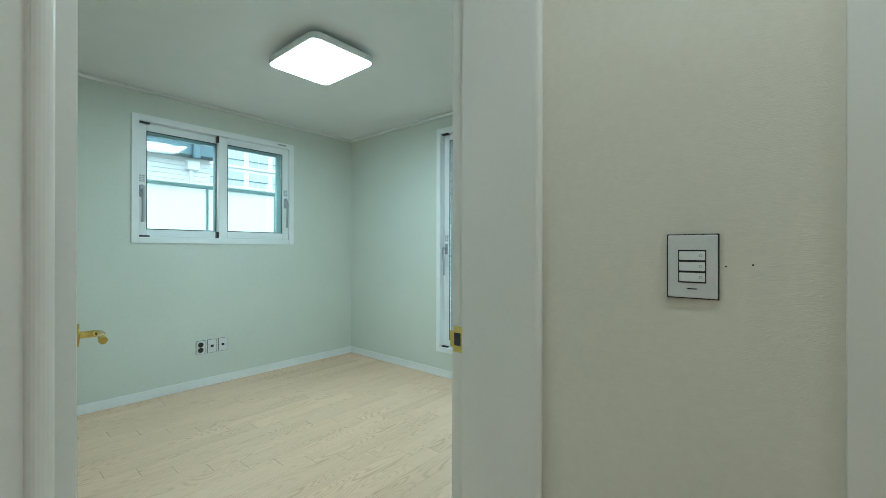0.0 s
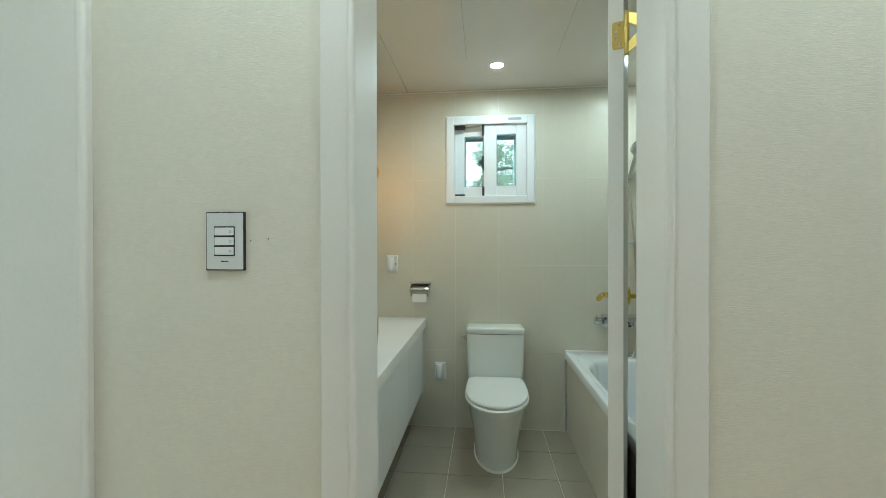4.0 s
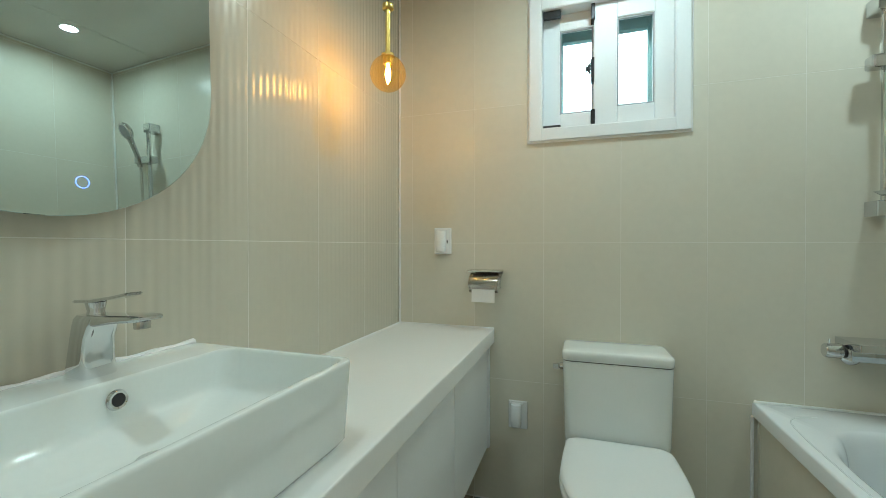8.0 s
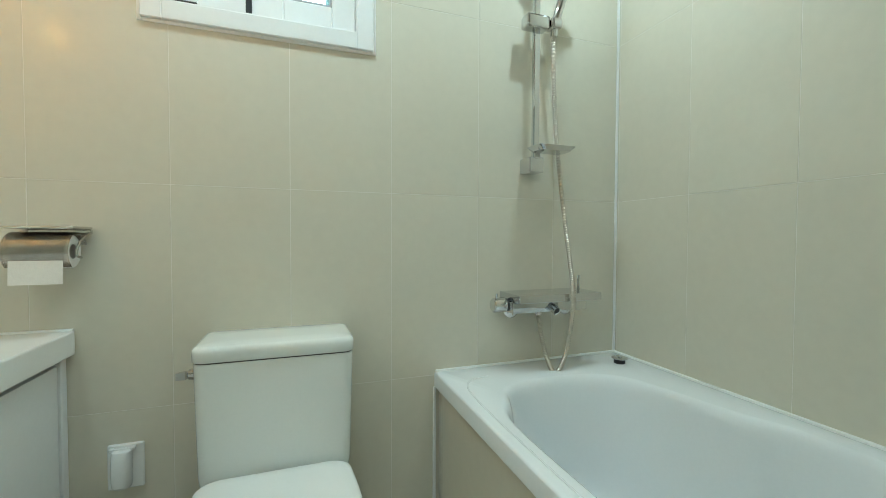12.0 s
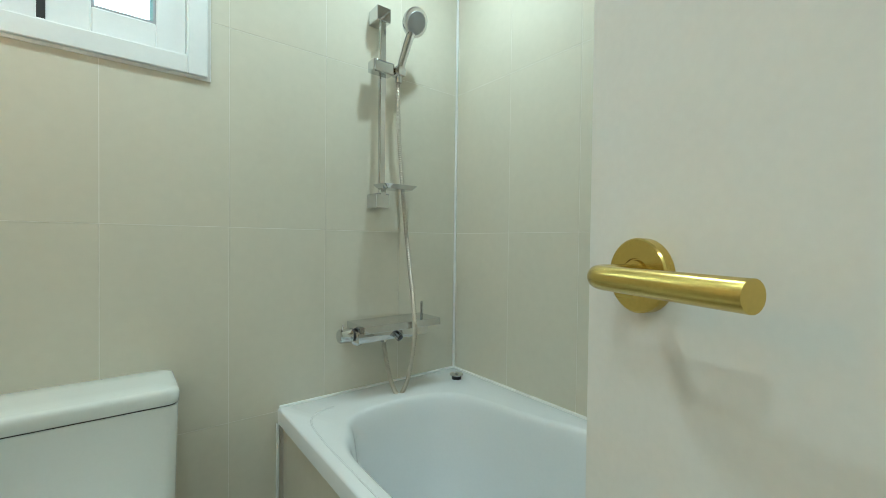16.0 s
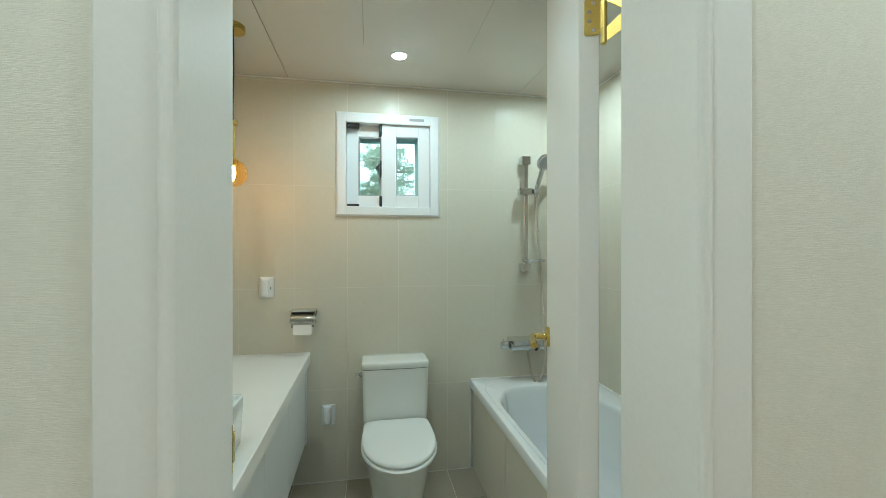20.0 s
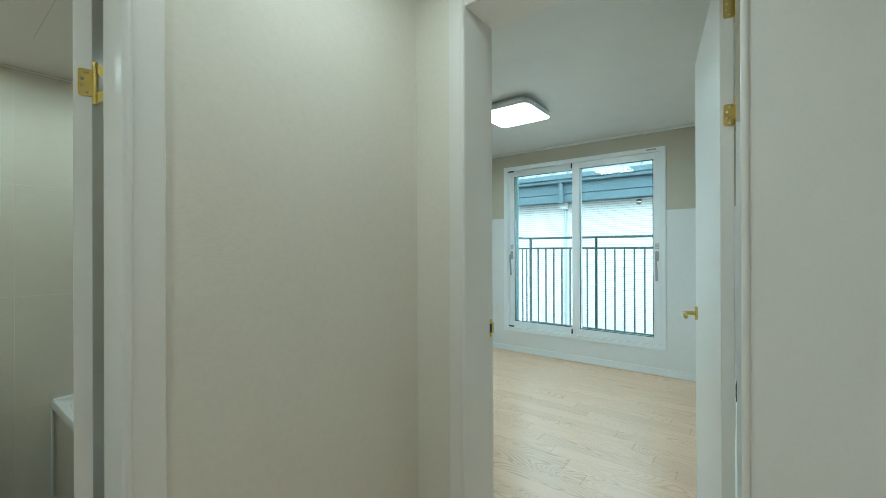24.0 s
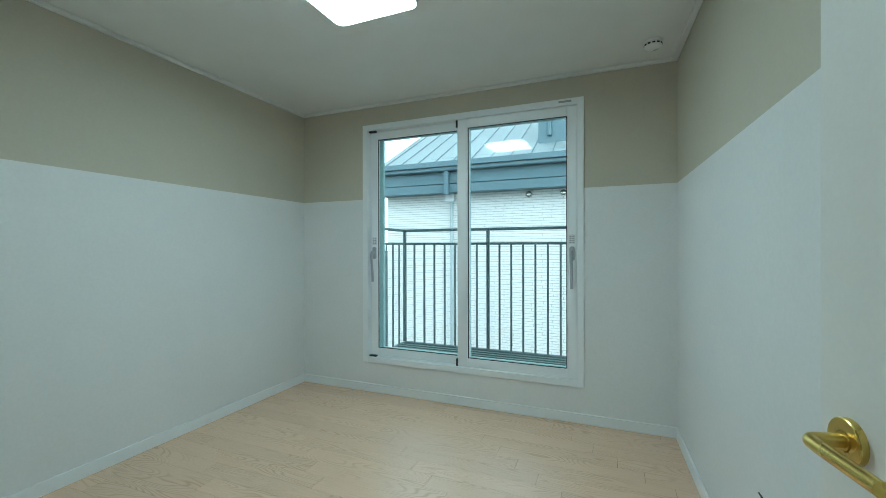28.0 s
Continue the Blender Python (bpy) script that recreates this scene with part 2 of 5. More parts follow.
def wood(name, tones, rough=0.26):
    """Pale oak boards with the grain along y; each board has its own tone and figure."""
    m = bpy.data.materials.new(name)
    m.use_nodes = True
    nt = m.node_tree
    bs = nt.nodes["Principled BSDF"]
    geo = nt.nodes.new("ShaderNodeNewGeometry")
    info = nt.nodes.new("ShaderNodeObjectInfo")
    off = nt.nodes.new("ShaderNodeVectorMath")
    off.operation = "SCALE"
    off.inputs[0].default_value = (7.3, 31.7, 0)
    nt.links.new(info.outputs["Random"], off.inputs["Scale"])
    add = nt.nodes.new("ShaderNodeVectorMath")
    nt.links.new(geo.outputs["Position"], add.inputs[0])
    nt.links.new(off.outputs[0], add.inputs[1])
    mp = nt.nodes.new("ShaderNodeMapping")
    mp.inputs["Scale"].default_value = (7.5, 1.15, 1)
    nt.links.new(add.outputs[0], mp.inputs["Vector"])
    figure = nt.nodes.new("ShaderNodeTexNoise")
    figure.inputs["Scale"].default_value, figure.inputs["Detail"].default_value, figure.inputs["Distortion"].default_value = 1.0, 1.2, 0.35
    nt.links.new(mp.outputs[0], figure.inputs["Vector"])
    rings = nt.nodes.new("ShaderNodeMath")
    rings.operation = "MULTIPLY"
    rings.inputs[1].default_value = 62.0
    nt.links.new(figure.outputs["Fac"], rings.inputs[0])
    fr = nt.nodes.new("ShaderNodeMath")
    fr.operation = "PINGPONG"
    fr.inputs[1].default_value = 1.0
    nt.links.new(rings.outputs[0], fr.inputs[0])
    mp2 = nt.nodes.new("ShaderNodeMapping")
    mp2.inputs["Scale"].default_value = (420, 9, 1)
    nt.links.new(add.outputs[0], mp2.inputs["Vector"])
    pores = nt.nodes.new("ShaderNodeTexNoise")
    pores.inputs["Scale"].default_value, pores.inputs["Detail"].default_value = 1.0, 2
    nt.links.new(mp2.outputs[0], pores.inputs["Vector"])
    line = nt.nodes.new("ShaderNodeMapRange")
    line.interpolation_type = "SMOOTHSTEP"
    line.inputs["From Min"].default_value, line.inputs["From Max"].default_value = 0.0, 0.62
    line.inputs["To Min"].default_value, line.inputs["To Max"].default_value = 1.0, 0.0
    nt.links.new(fr.outputs[0], line.inputs["Value"])
    mp3 = nt.nodes.new("ShaderNodeMapping")
    mp3.inputs["Scale"].default_value = (8, 1.6, 1)
    mp3.inputs["Location"].default_value = (5.1, 2.7, 0.4)
    nt.links.new(add.outputs[0], mp3.inputs["Vector"])
    patch = nt.nodes.new("ShaderNodeTexNoise")
    patch.inputs["Scale"].default_value, patch.inputs["Detail"].default_value = 1.0, 1
    nt.links.new(mp3.outputs[0], patch.inputs["Vector"])
    where = nt.nodes.new("ShaderNodeMapRange")
    where.inputs["From Min"].default_value, where.inputs["From Max"].default_value = 0.42, 0.66
    where.inputs["To Min"].default_value, where.inputs["To Max"].default_value = 0.12, 0.85
    nt.links.new(patch.outputs["Fac"], where.inputs["Value"])
    strength = nt.nodes.new("ShaderNodeMath")
    strength.operation = "MULTIPLY"
    nt.links.new(line.outputs[0], strength.inputs[0])
    nt.links.new(where.outputs[0], strength.inputs[1])
    ramp = nt.nodes.new("ShaderNodeMix")
    ramp.data_type = "RGBA"
    ramp.inputs["A"].default_value, ramp.inputs["B"].default_value = (*tones[1], 1), (*tones[0], 1)
    nt.links.new(strength.outputs[0], ramp.inputs["Factor"])
    tone = nt.nodes.new("ShaderNodeMapRange")
    tone.inputs["To Min"].default_value, tone.inputs["To Max"].default_value = 0.945, 1.03
    nt.links.new(info.outputs["Random"], tone.inputs["Value"])
    pore = nt.nodes.new("ShaderNodeMapRange")
    pore.inputs["From Min"].default_value, pore.inputs["From Max"].default_value = 0.3, 0.6
    pore.inputs["To Min"].default_value, pore.inputs["To Max"].default_value = 0.95, 1.02
    nt.links.new(pores.outputs["Fac"], pore.inputs["Value"])
    mul = nt.nodes.new("ShaderNodeMath")
    mul.operation = "MULTIPLY"
    nt.links.new(tone.outputs[0], mul.inputs[0])
    nt.links.new(pore.outputs[0], mul.inputs[1])
    hsv = nt.nodes.new("ShaderNodeHueSaturation")
    nt.links.new(ramp.outputs["Result"], hsv.inputs["Color"])
    nt.links.new(mul.outputs[0], hsv.inputs["Value"])
    nt.links.new(hsv.outputs[0], bs.inputs["Base Color"])
    bs.inputs["Roughness"].default_value = rough
    bs.inputs["Specular IOR Level"].default_value = 0.5
    bu = nt.nodes.new("ShaderNodeBump")
    bu.inputs["Strength"].default_value, bu.inputs["Distance"].default_value = 0.12, 0.001
    nt.links.new(pores.outputs["Fac"], bu.inputs["Height"])
    nt.links.new(bu.outputs[0], bs.inputs["Normal"])
    return m


def glass(name, tint, rough=0.0, ior=1.45):
    m = bpy.data.materials.new(name)
    m.use_nodes = True
    bs = m.node_tree.nodes["Principled BSDF"]
    bs.inputs["Base Color"].default_value = (*tint, 1)
    bs.inputs["Transmission Weight"].default_value = 1
    bs.inputs["Roughness"].default_value = rough
    bs.inputs["IOR"].default_value = ior
    return m


def thin_glass(name, tint):
    """A blown glass skin: tinted light passes straight through, with a clear gloss and a faint milky haze."""
    m = bpy.data.materials.new(name)
    m.use_nodes = True
    nt = m.node_tree
    nt.nodes.remove(nt.nodes["Principled BSDF"])
    through_ = nt.nodes.new("ShaderNodeBsdfTransparent")
    through_.inputs["Color"].default_value = (*tint, 1)
    gloss = nt.nodes.new("ShaderNodeBsdfGlossy")
    gloss.inputs["Roughness"].default_value = 0.02
    rim = nt.nodes.new("ShaderNodeLayerWeight")
    rim.inputs["Blend"].default_value = 0.25
    weak = nt.nodes.new("ShaderNodeMath")
    weak.operation = "MULTIPLY_ADD"
    weak.inputs[1].default_value, weak.inputs[2].default_value = 0.30, 0.03
    nt.links.new(rim.outputs["Facing"], weak.inputs[0])
    mix = nt.nodes.new("ShaderNodeMixShader")
    nt.links.new(weak.outputs[0], mix.inputs[0])
    nt.links.new(through_.outputs[0], mix.inputs[1])
    nt.links.new(gloss.outputs[0], mix.inputs[2])
    haze = nt.nodes.new("ShaderNodeBsdfTranslucent")
    haze.inputs["Color"].default_value = (tint[0], tint[1] * 0.86, tint[2] * 0.6, 1)
    skin = nt.nodes.new("ShaderNodeMixShader")
    skin.inputs[0].default_value = 0.010
    nt.links.new(mix.outputs[0], skin.inputs[1])
    nt.links.new(haze.outputs[0], skin.inputs[2])
    nt.links.new(skin.outputs[0], nt.nodes["Material Output"].inputs["Surface"])
    return m


def frosted(name, tint):
    """Milky glass that passes scattered daylight."""
    m = material(name, tint, rough=0.45, vary=0.03, scale=3)
    nt = m.node_tree
    tr = nt.nodes.new("ShaderNodeBsdfTranslucent")
    tr.inputs["Color"].default_value = (*tint, 1)
    mix = nt.nodes.new("ShaderNodeMixShader")
    mix.inputs[0].default_value = 0.78
    nt.links.new(nt.nodes["Principled BSDF"].outputs[0], mix.inputs[1])
    nt.links.new(tr.outputs[0], mix.inputs[2])
    nt.links.new(mix.outputs[0], nt.nodes["Material Output"].inputs["Surface"])
    return m


def glow(name, colour, strength):
    m = bpy.data.materials.new(name)
    m.use_nodes = True
    bs = m.node_tree.nodes["Principled BSDF"]
    bs.inputs["Base Color"].default_value = (0.8, 0.8, 0.8, 1)
    bs.inputs["Emission Color"].default_value = (*colour, 1)
    bs.inputs["Emission Strength"].default_value = strength
    return m


PAPER_HALL = wallpaper("hall_wallpaper", (0.795, 0.76, 0.665), ribs=0.30)
PAPER_A = wallpaper("sage_wallpaper", (0.685, 0.715, 0.655), ribs=0.22)
PAPER_B = wallpaper("two_tone_wallpaper", (0.80, 0.80, 0.79), upper=(0.57, 0.525, 0.425), line=1.70, ribs=0.22)
CEILING = material("ceiling_paper", (0.80, 0.80, 0.78), rough=0.8, vary=0.03, bump=0.25, bump_scale=260, spec=0.2)
PAINT = material("white_door_paint", (0.83, 0.81, 0.77), rough=0.48, spec=0.3, vary=0.025, scale=4, bump=0.06, bump_scale=90)
TRIM = material("white_trim", (0.84, 0.85, 0.85), rough=0.45, vary=0.02)
VINYL = material("white_window_vinyl", (0.86, 0.88, 0.89), rough=0.45, vary=0.015)
OUTER_VINYL = material("grey_window_vinyl", (0.32, 0.45, 0.45), rough=0.35, vary=0.03)
BLACK = material("black_plastic", (0.02, 0.02, 0.022), rough=0.4)
GREY = material("grey_plastic", (0.40, 0.41, 0.43), rough=0.35, vary=0.03)
PLATE = material("silver_plate", (0.74, 0.75, 0.75), rough=0.34, metal=0.1)
PLASTIC = material("white_plastic", (0.84, 0.85, 0.85), rough=0.25, vary=0.015)
BRASS = material("brushed_brass", (0.62, 0.475, 0.135), rough=0.27, metal=1.0, vary=0.08, fine=300, rough_vary=0.1)
CHROME = material("chrome", (0.66, 0.67, 0.68), rough=0.03, metal=1.0, vary=0.02, rough_vary=0.015)
STEEL = material("polished_steel", (0.66, 0.64, 0.60), rough=0.16, metal=1.0, vary=0.06)
HOSE = material("steel_hose", (0.58, 0.54, 0.46), rough=0.50, metal=1.0, vary=0.06)
MIRROR = material("mirror_silver", (0.56, 0.64, 0.62), rough=0.0, metal=1.0, vary=0.0, rough_vary=0.0)
OAK = wood("pale_oak_boards", ((0.61, 0.415, 0.265), (0.77, 0.548, 0.385)))
TILE = material("beige_wall_tile", (0.69, 0.655, 0.55), rough=0.21, vary=0.035, scale=3.5, fine=40, rough_vary=0.03, pieces=0.3, spec=0.10)
FLUTE = material("beige_fluted_tile", (0.62, 0.58, 0.475), rough=0.20, vary=0.03, scale=3.5, fine=40, rough_vary=0.02, pieces=0.25, spec=0.25)
FLOOR_TILE = material("taupe_floor_tile", (0.385, 0.345, 0.262), rough=0.4, vary=0.10, scale=5, fine=70, bump=0.2, bump_scale=90, pieces=0.3)
GROUT = material("pale_grout", (0.80, 0.77, 0.70), rough=0.8, vary=0.05)
SILICONE = material("white_silicone", (0.86, 0.86, 0.84), rough=0.3, vary=0.02)
CERAMIC = material("white_ceramic", (0.83, 0.855, 0.825), rough=0.045, vary=0.015, coat=0.4, rough_vary=0.03)
ACRYLIC = material("white_acrylic", (0.85, 0.87, 0.88), rough=0.14, vary=0.015, rough_vary=0.04)
SEAT = material("white_seat_plastic", (0.85, 0.86, 0.84), rough=0.42, vary=0.012, rough_vary=0.02, spec=0.35)
STONE_TOP = material("white_worktop", (0.85, 0.84, 0.81), rough=0.42, vary=0.015, rough_vary=0.015)
LACQUER = material("white_cabinet", (0.82, 0.83, 0.83), rough=0.35, vary=0.02)
BATH_CEILING = material("gloss_ceiling_panel", (0.68, 0.65, 0.585), rough=0.06, vary=0.02, rough_vary=0.02)
PAPER_ROLL = material("toilet_paper", (0.86, 0.84, 0.80), rough=0.9, bump=0.3, bump_scale=300)
BLUE_FILM = material("blue_film", (0.03, 0.22, 0.50), rough=0.3, vary=0.05)
DARK = material("dark_gap", (0.03, 0.03, 0.032), rough=0.6)
CORD = material("black_cord", (0.012, 0.012, 0.012), rough=0.5)
CLEAR = glass("window_glass", (0.92, 0.99, 0.945))
FROST = frosted("frosted_guard_glass", (0.96, 0.97, 0.96))
AMBER = thin_glass("amber_globe_glass", (0.94, 0.78, 0.44))
LED = glow("led_diffuser", (0.865, 1.0, 0.94), 54.0)
SPOT = glow("downlight_diffuser", (0.945, 1.0, 0.90), 425.0)
SPOT_HALL = glow("hall_downlight_diffuser", (0.985, 0.975, 0.86), 280.0)
FILAMENT = glow("lamp_filament", (1.0, 0.49, 0.115), 320.0)
BLUE_RING = glow("blue_touch_ring", (0.06, 0.22, 1.0), 1.6)

# ---- the plan, in metres ----
YH = -0.122                      # hall face of the wall with the bathroom door
YI = 0.087                       # its bathroom face
YB = 1.885                       # bathroom window wall
XL, XR = 0.050, 2.233            # bathroom side walls
ZF, ZC = -0.086, 2.285           # bathroom floor and ceiling
HL, HR = 0.0, 2.298              # hall side walls
AX, BX = -0.262, 2.500           # room faces of those walls
AW, AE, AS = -3.51, 1.915, -1.75   # green room: window wall, end wall, near wall
BW, BN, BS = 5.69, 2.003, -1.115   # two-tone room: window wall and side walls
TOP = 2.532                      # room ceilings
HEAD = 2.245                     # door heads
HALL_END = -1.512
SOUTH = -4.6
PITCH, ROW, Z0 = 0.3040, 0.6030, 1.058


def wall(name, axis, p0, p1, u0, u1, z0, z1, material, openings=(), label="", parent=None):
    """A wall slab between the planes p0 and p1 of an axis, with openings (u0, u1, z0, z1) through it."""
    bm = bmesh.new()

    def piece(a, b, c, d):
        if b - a > 1e-4 and d - c > 1e-4:
            if axis == "x":
                box(bm, p0, p1, a, b, c, d)
            else:
                box(bm, a, b, p0, p1, c, d)

    at = u0
    for a, b, c, d in sorted(openings):
        piece(at, a, z0, z1)
        piece(a, b, z0, c)
        piece(a, b, d, z1)
        at = b
    piece(at, u1, z0, z1)
    ob = link(name, bm, material, parent)
    return tagged(ob, label or "papered wall", "wall", kind="structure")


W_BATH = (0.690, 1.250, 1.518, 2.082)        # window openings
W_A = (-0.205, 1.137, 1.31, 2.30)
W_A2 = (-2.11, -0.95, 0.27, 2.37)
W_B = (-0.497, 1.307, 0.29, 2.325)
D_BATH = (0.600, 1.330)                      # rough door openings
D_A = (-1.09, -0.129)
D_B = (-1.275, -0.325)
MID = -0.02

wall("wall_hall_end", "y", YH, MID, HL, HR, -0.1, 2.6, PAPER_HALL, [(*D_BATH, -0.1, HEAD + 0.035)], "warm white ribbed wallpaper wall with a door opening")
wall("wall_bathroom_front", "y", MID, YI - 0.0008, AX, BX, -0.2, 2.6, GROUT, [(*D_BATH, -0.1, HEAD + 0.035)], "bathroom wall behind beige tiles")
wall("wall_hall_left", "x", -0.13, HL, SOUTH, MID, -0.1, 2.6, PAPER_HALL, [(*D_A, -0.1, HEAD + 0.035)], "warm white ribbed wallpaper wall")
wall("wall_green_room_door", "x", AX, -0.13, AS, AE, -0.1, 2.6, PAPER_A, [(*D_A, -0.1, HEAD + 0.035)], "pale sage wallpaper wall with a door opening")
wall("wall_hall_right", "x", HR, 2.40, HALL_END, MID, -0.1, 2.6, PAPER_HALL, [(*D_B, -0.1, HEAD + 0.035)], "warm white ribbed wallpaper wall")
wall("wall_two_tone_door", "x", 2.40, BX, HALL_END, BN, -0.1, 2.6, PAPER_B, [(*D_B, -0.1, HEAD + 0.035)], "two-tone wallpaper wall with a door opening")
wall("wall_bathroom_left", "x", -0.13, XL - 0.0021, MID, YB + 0.1, -0.2, 2.6, GROUT, label="bathroom wall behind fluted beige tiles")
wall("wall_bathroom_right", "x", XR + 0.0008, 2.40, MID, YB + 0.1, -0.2, 2.6, GROUT, label="bathroom wall behind beige tiles")
wall("wall_bathroom_window", "y", YB + 0.0008, YB + 0.24, -0.13, 2.40, -0.2, 2.6, GROUT, [W_BATH], "bathroom wall with a small sliding window")
wall("wall_green_room_window", "x", AW - 0.24, AW, AS - 0.2, AE + 0.24, -0.1, 2.6, PAPER_A, [W_A], "pale sage wallpaper wall with a sliding window")
wall("wall_green_room_end", "y", AE, AE + 0.24, AW, -0.13, -0.1, 2.6, PAPER_A, [W_A2], "pale sage wallpaper wall with a tall window")
wall("wall_green_room_near", "y", AS - 0.2, AS, AW, -0.13, -0.1, 2.6, PAPER_A, label="pale sage wallpaper wall")
wall("wall_two_tone_window", "x", BW, BW + 0.24, BS - 0.1, BN + 0.2, -0.1, 2.6, PAPER_B, [W_B], "white and beige wallpaper wall with a large sliding window")
wall("wall_two_tone_left", "y", BN, BN + 0.2, 2.40, BW, -0.1, 2.6, PAPER_B, label="white wallpaper wall with a beige upper band")
SKEW = 0.029                     # this wall runs slightly out of square


def skewed(ob):
    for v in ob.data.vertices:
        v.co.y -= SKEW * (BW - v.co.x)
    return ob


skewed(wall("wall_two_tone_right", "y", BS - 0.1, BS, BX + 0.075, BW, -0.1, 2.6, PAPER_B, label="white wallpaper wall with a beige upper band"))
# the unseen living space behind the hall, closed all round
wall("wall_living_north", "y", BS - 0.32, BS - 0.21, BX, BW + 0.24, -0.1, 2.6, PAPER_HALL, label="warm white wallpaper wall")
wall("wall_living_south", "y", SOUTH - 0.2, SOUTH, -0.13, BW + 0.24, -0.1, 2.6, PAPER_HALL, label="warm white wallpaper wall")
W_L = (-4.0, -2.32, 0.29, 2.325)
wall("wall_living_window", "x", BW, BW + 0.24, SOUTH, BS - 0.2, -0.1, 2.6, PAPER_HALL, [W_L], "warm white wallpaper wall with a large window")

# ---- ceilings and sub-floors ----
def slab(name, x0, x1, y0, y1, z0, z1, mat, label, cat):
    return tagged(link(name, boxed(x0, x1, y0, y1, z0, z1), mat), label, cat, kind="structure")


slab("ceiling_green_room", AW, AX, AS, AE, TOP, TOP + 0.06, CEILING, "white papered ceiling", "ceiling")
slab("ceiling_two_tone_room", BX, BW, BS - 0.11, BN, TOP, TOP + 0.06, CEILING, "white papered ceiling", "ceiling")
bm = boxed(HL, HR, SOUTH, YH, 2.49, 2.59)
box(bm, HR, BW, SOUTH, BS - 0.2, 2.49, 2.59)
tagged(link("ceiling_hall", bm, CEILING), "white papered ceiling", "ceiling", kind="structure")
slab("roof", AW - 0.24, BW + 0.24, SOUTH - 0.2, BN + 0.2, 2.6, 2.8, CEILING, "flat roof slab", "roof")
slab("floor_green_room", AW, AX, AS, AE, -0.1, -0.008, DARK, "pale oak board floor", "floor")
slab("floor_two_tone_room", BX, BW, BS - 0.11, BN, -0.1, -0.008, DARK, "pale oak board floor", "floor")
bm = boxed(HL, HR, SOUTH, YH, -0.1, -0.008)
box(bm, HR, BW, SOUTH, BS - 0.2, -0.1, -0.008)
hall_floor = tagged(link("floor_hall", bm, DARK), "pale oak board floor", "floor", kind="structure")
bath_floor = slab("floor_bathroom", XL - 0.008, XR + 0.008, YI - 0.008, YB + 0.008, ZF - 0.09, ZF - 0.004, GROUT, "taupe tiled bathroom floor", "floor")
slab("sill_bathroom_door", *D_BATH, YH, YI, -0.1, -0.004, STONE_TOP, "white stone door sill", "sill")
slab("sill_green_room_door", AX, HL, *D_A, -0.1, 0.0, OAK, "oak threshold", "sill")
slab("sill_two_tone_door", HR, BX, *D_B, -0.1, 0.0, OAK, "oak threshold", "sill")

# gloss bathroom ceiling in three panels, with a service hatch
bm = bmesh.new()
for x0, x1 in ((XL - 0.006, 0.388), (0.391, 1.79), (1.793, XR + 0.006)):
    box(bm, x0, x1, YI - 0.006, YB + 0.006, ZC, ZC + 0.02)
box(bm, XL - 0.006, XR + 0.006, YI - 0.006, YB + 0.006, ZC + 0.022, ZC + 0.04)
tagged(link("ceiling_bathroom", bm, BATH_CEILING), "glossy off-white bathroom ceiling panels", "ceiling", kind="structure")
hatch = thing("ceiling_hatch", pose(1.085, 1.06, ZC), "glossy square service hatch in the bathroom ceiling", "hatch")
part("panel", boxed(-0.258, 0.258, -0.335, 0.335, -0.004, 0.0, bevel=0.001), BATH_CEILING, hatch)
bm = bmesh.new()
for a in (-1, 1):
    box(bm, a * 0.2595 - 0.0010, a * 0.2595 + 0.0010, -0.339, 0.339, -0.0018, 0.0)
    box(bm, -0.259, 0.259, a * 0.3365 - 0.0010, a * 0.3365 + 0.0010, -0.0018, 0.0)
part("gap", bm, FLOOR_TILE, hatch)


# ---- trims ----
def trim(name, runs, z0, z1, depth, mat, label, cat, bevel=0.002):
    """Boards along walls: each run is (axis, plane, u0, u1, side)."""
    bm = bmesh.new()
    for axis, p, a, b, side in runs:
        q = p + side * depth
        if axis == "x":
            box(bm, min(p, q), max(p, q), a, b, z0, z1, bevel)
        else:
            box(bm, a, b, min(p, q), max(p, q), z0, z1, bevel)
    return tagged(link(name, bm, mat), label, cat, kind="structure")


trim("baseboard_green_room", [("x", AW, AS, AE, 1), ("y", AE, AW + 0.012, AX, -1), ("x", AX, -0.06, AE - 0.012, -1), ("y", AS, AW + 0.012, AX, 1)], 0, 0.072, 0.012, TRIM, "white baseboard", "baseboard")
trim("baseboard_two_tone_room", [("x", BW, BS, BN, -1), ("y", BN, BX, BW - 0.012, -1), ("x", BX, -0.27, BN - 0.012, 1)], 0, 0.072, 0.012, TRIM, "white baseboard", "baseboard")
skewed(trim("baseboard_two_tone_right", [("y", BS, BX + 0.075, BW - 0.012, 1)], 0, 0.072, 0.012, TRIM, "white baseboard", "baseboard"))
skewed(trim("crown_two_tone_right", [("y", BS, BX, BW - 0.03, 1)], TOP - 0.024, TOP, 0.03, CEILING, "slim white ceiling moulding", "moulding", 0.004))
trim("baseboard_hall", [("y", YH, 0.012, 0.555, -1), ("y", YH, 1.385, HR - 0.012, -1), ("x", HL, SOUTH, -1.1, 1)], 0, 0.072, 0.012, TRIM, "white baseboard", "baseboard")
for nm, rs in (("crown_green_room", [("x", AW, AS, AE, 1), ("y", AE, AW + 0.03, AX, -1), ("x", AX, AS, AE - 0.03, -1), ("y", AS, AW + 0.03, AX - 0.03, 1)]),
               ("crown_two_tone_room", [("x", BW, BS, BN, -1), ("y", BN, BX, BW - 0.03, -1), ("x", BX, BS, BN - 0.03, 1)])):
    trim(nm, rs, TOP - 0.024, TOP, 0.03, CEILING, "slim white ceiling moulding", "moulding", 0.004)
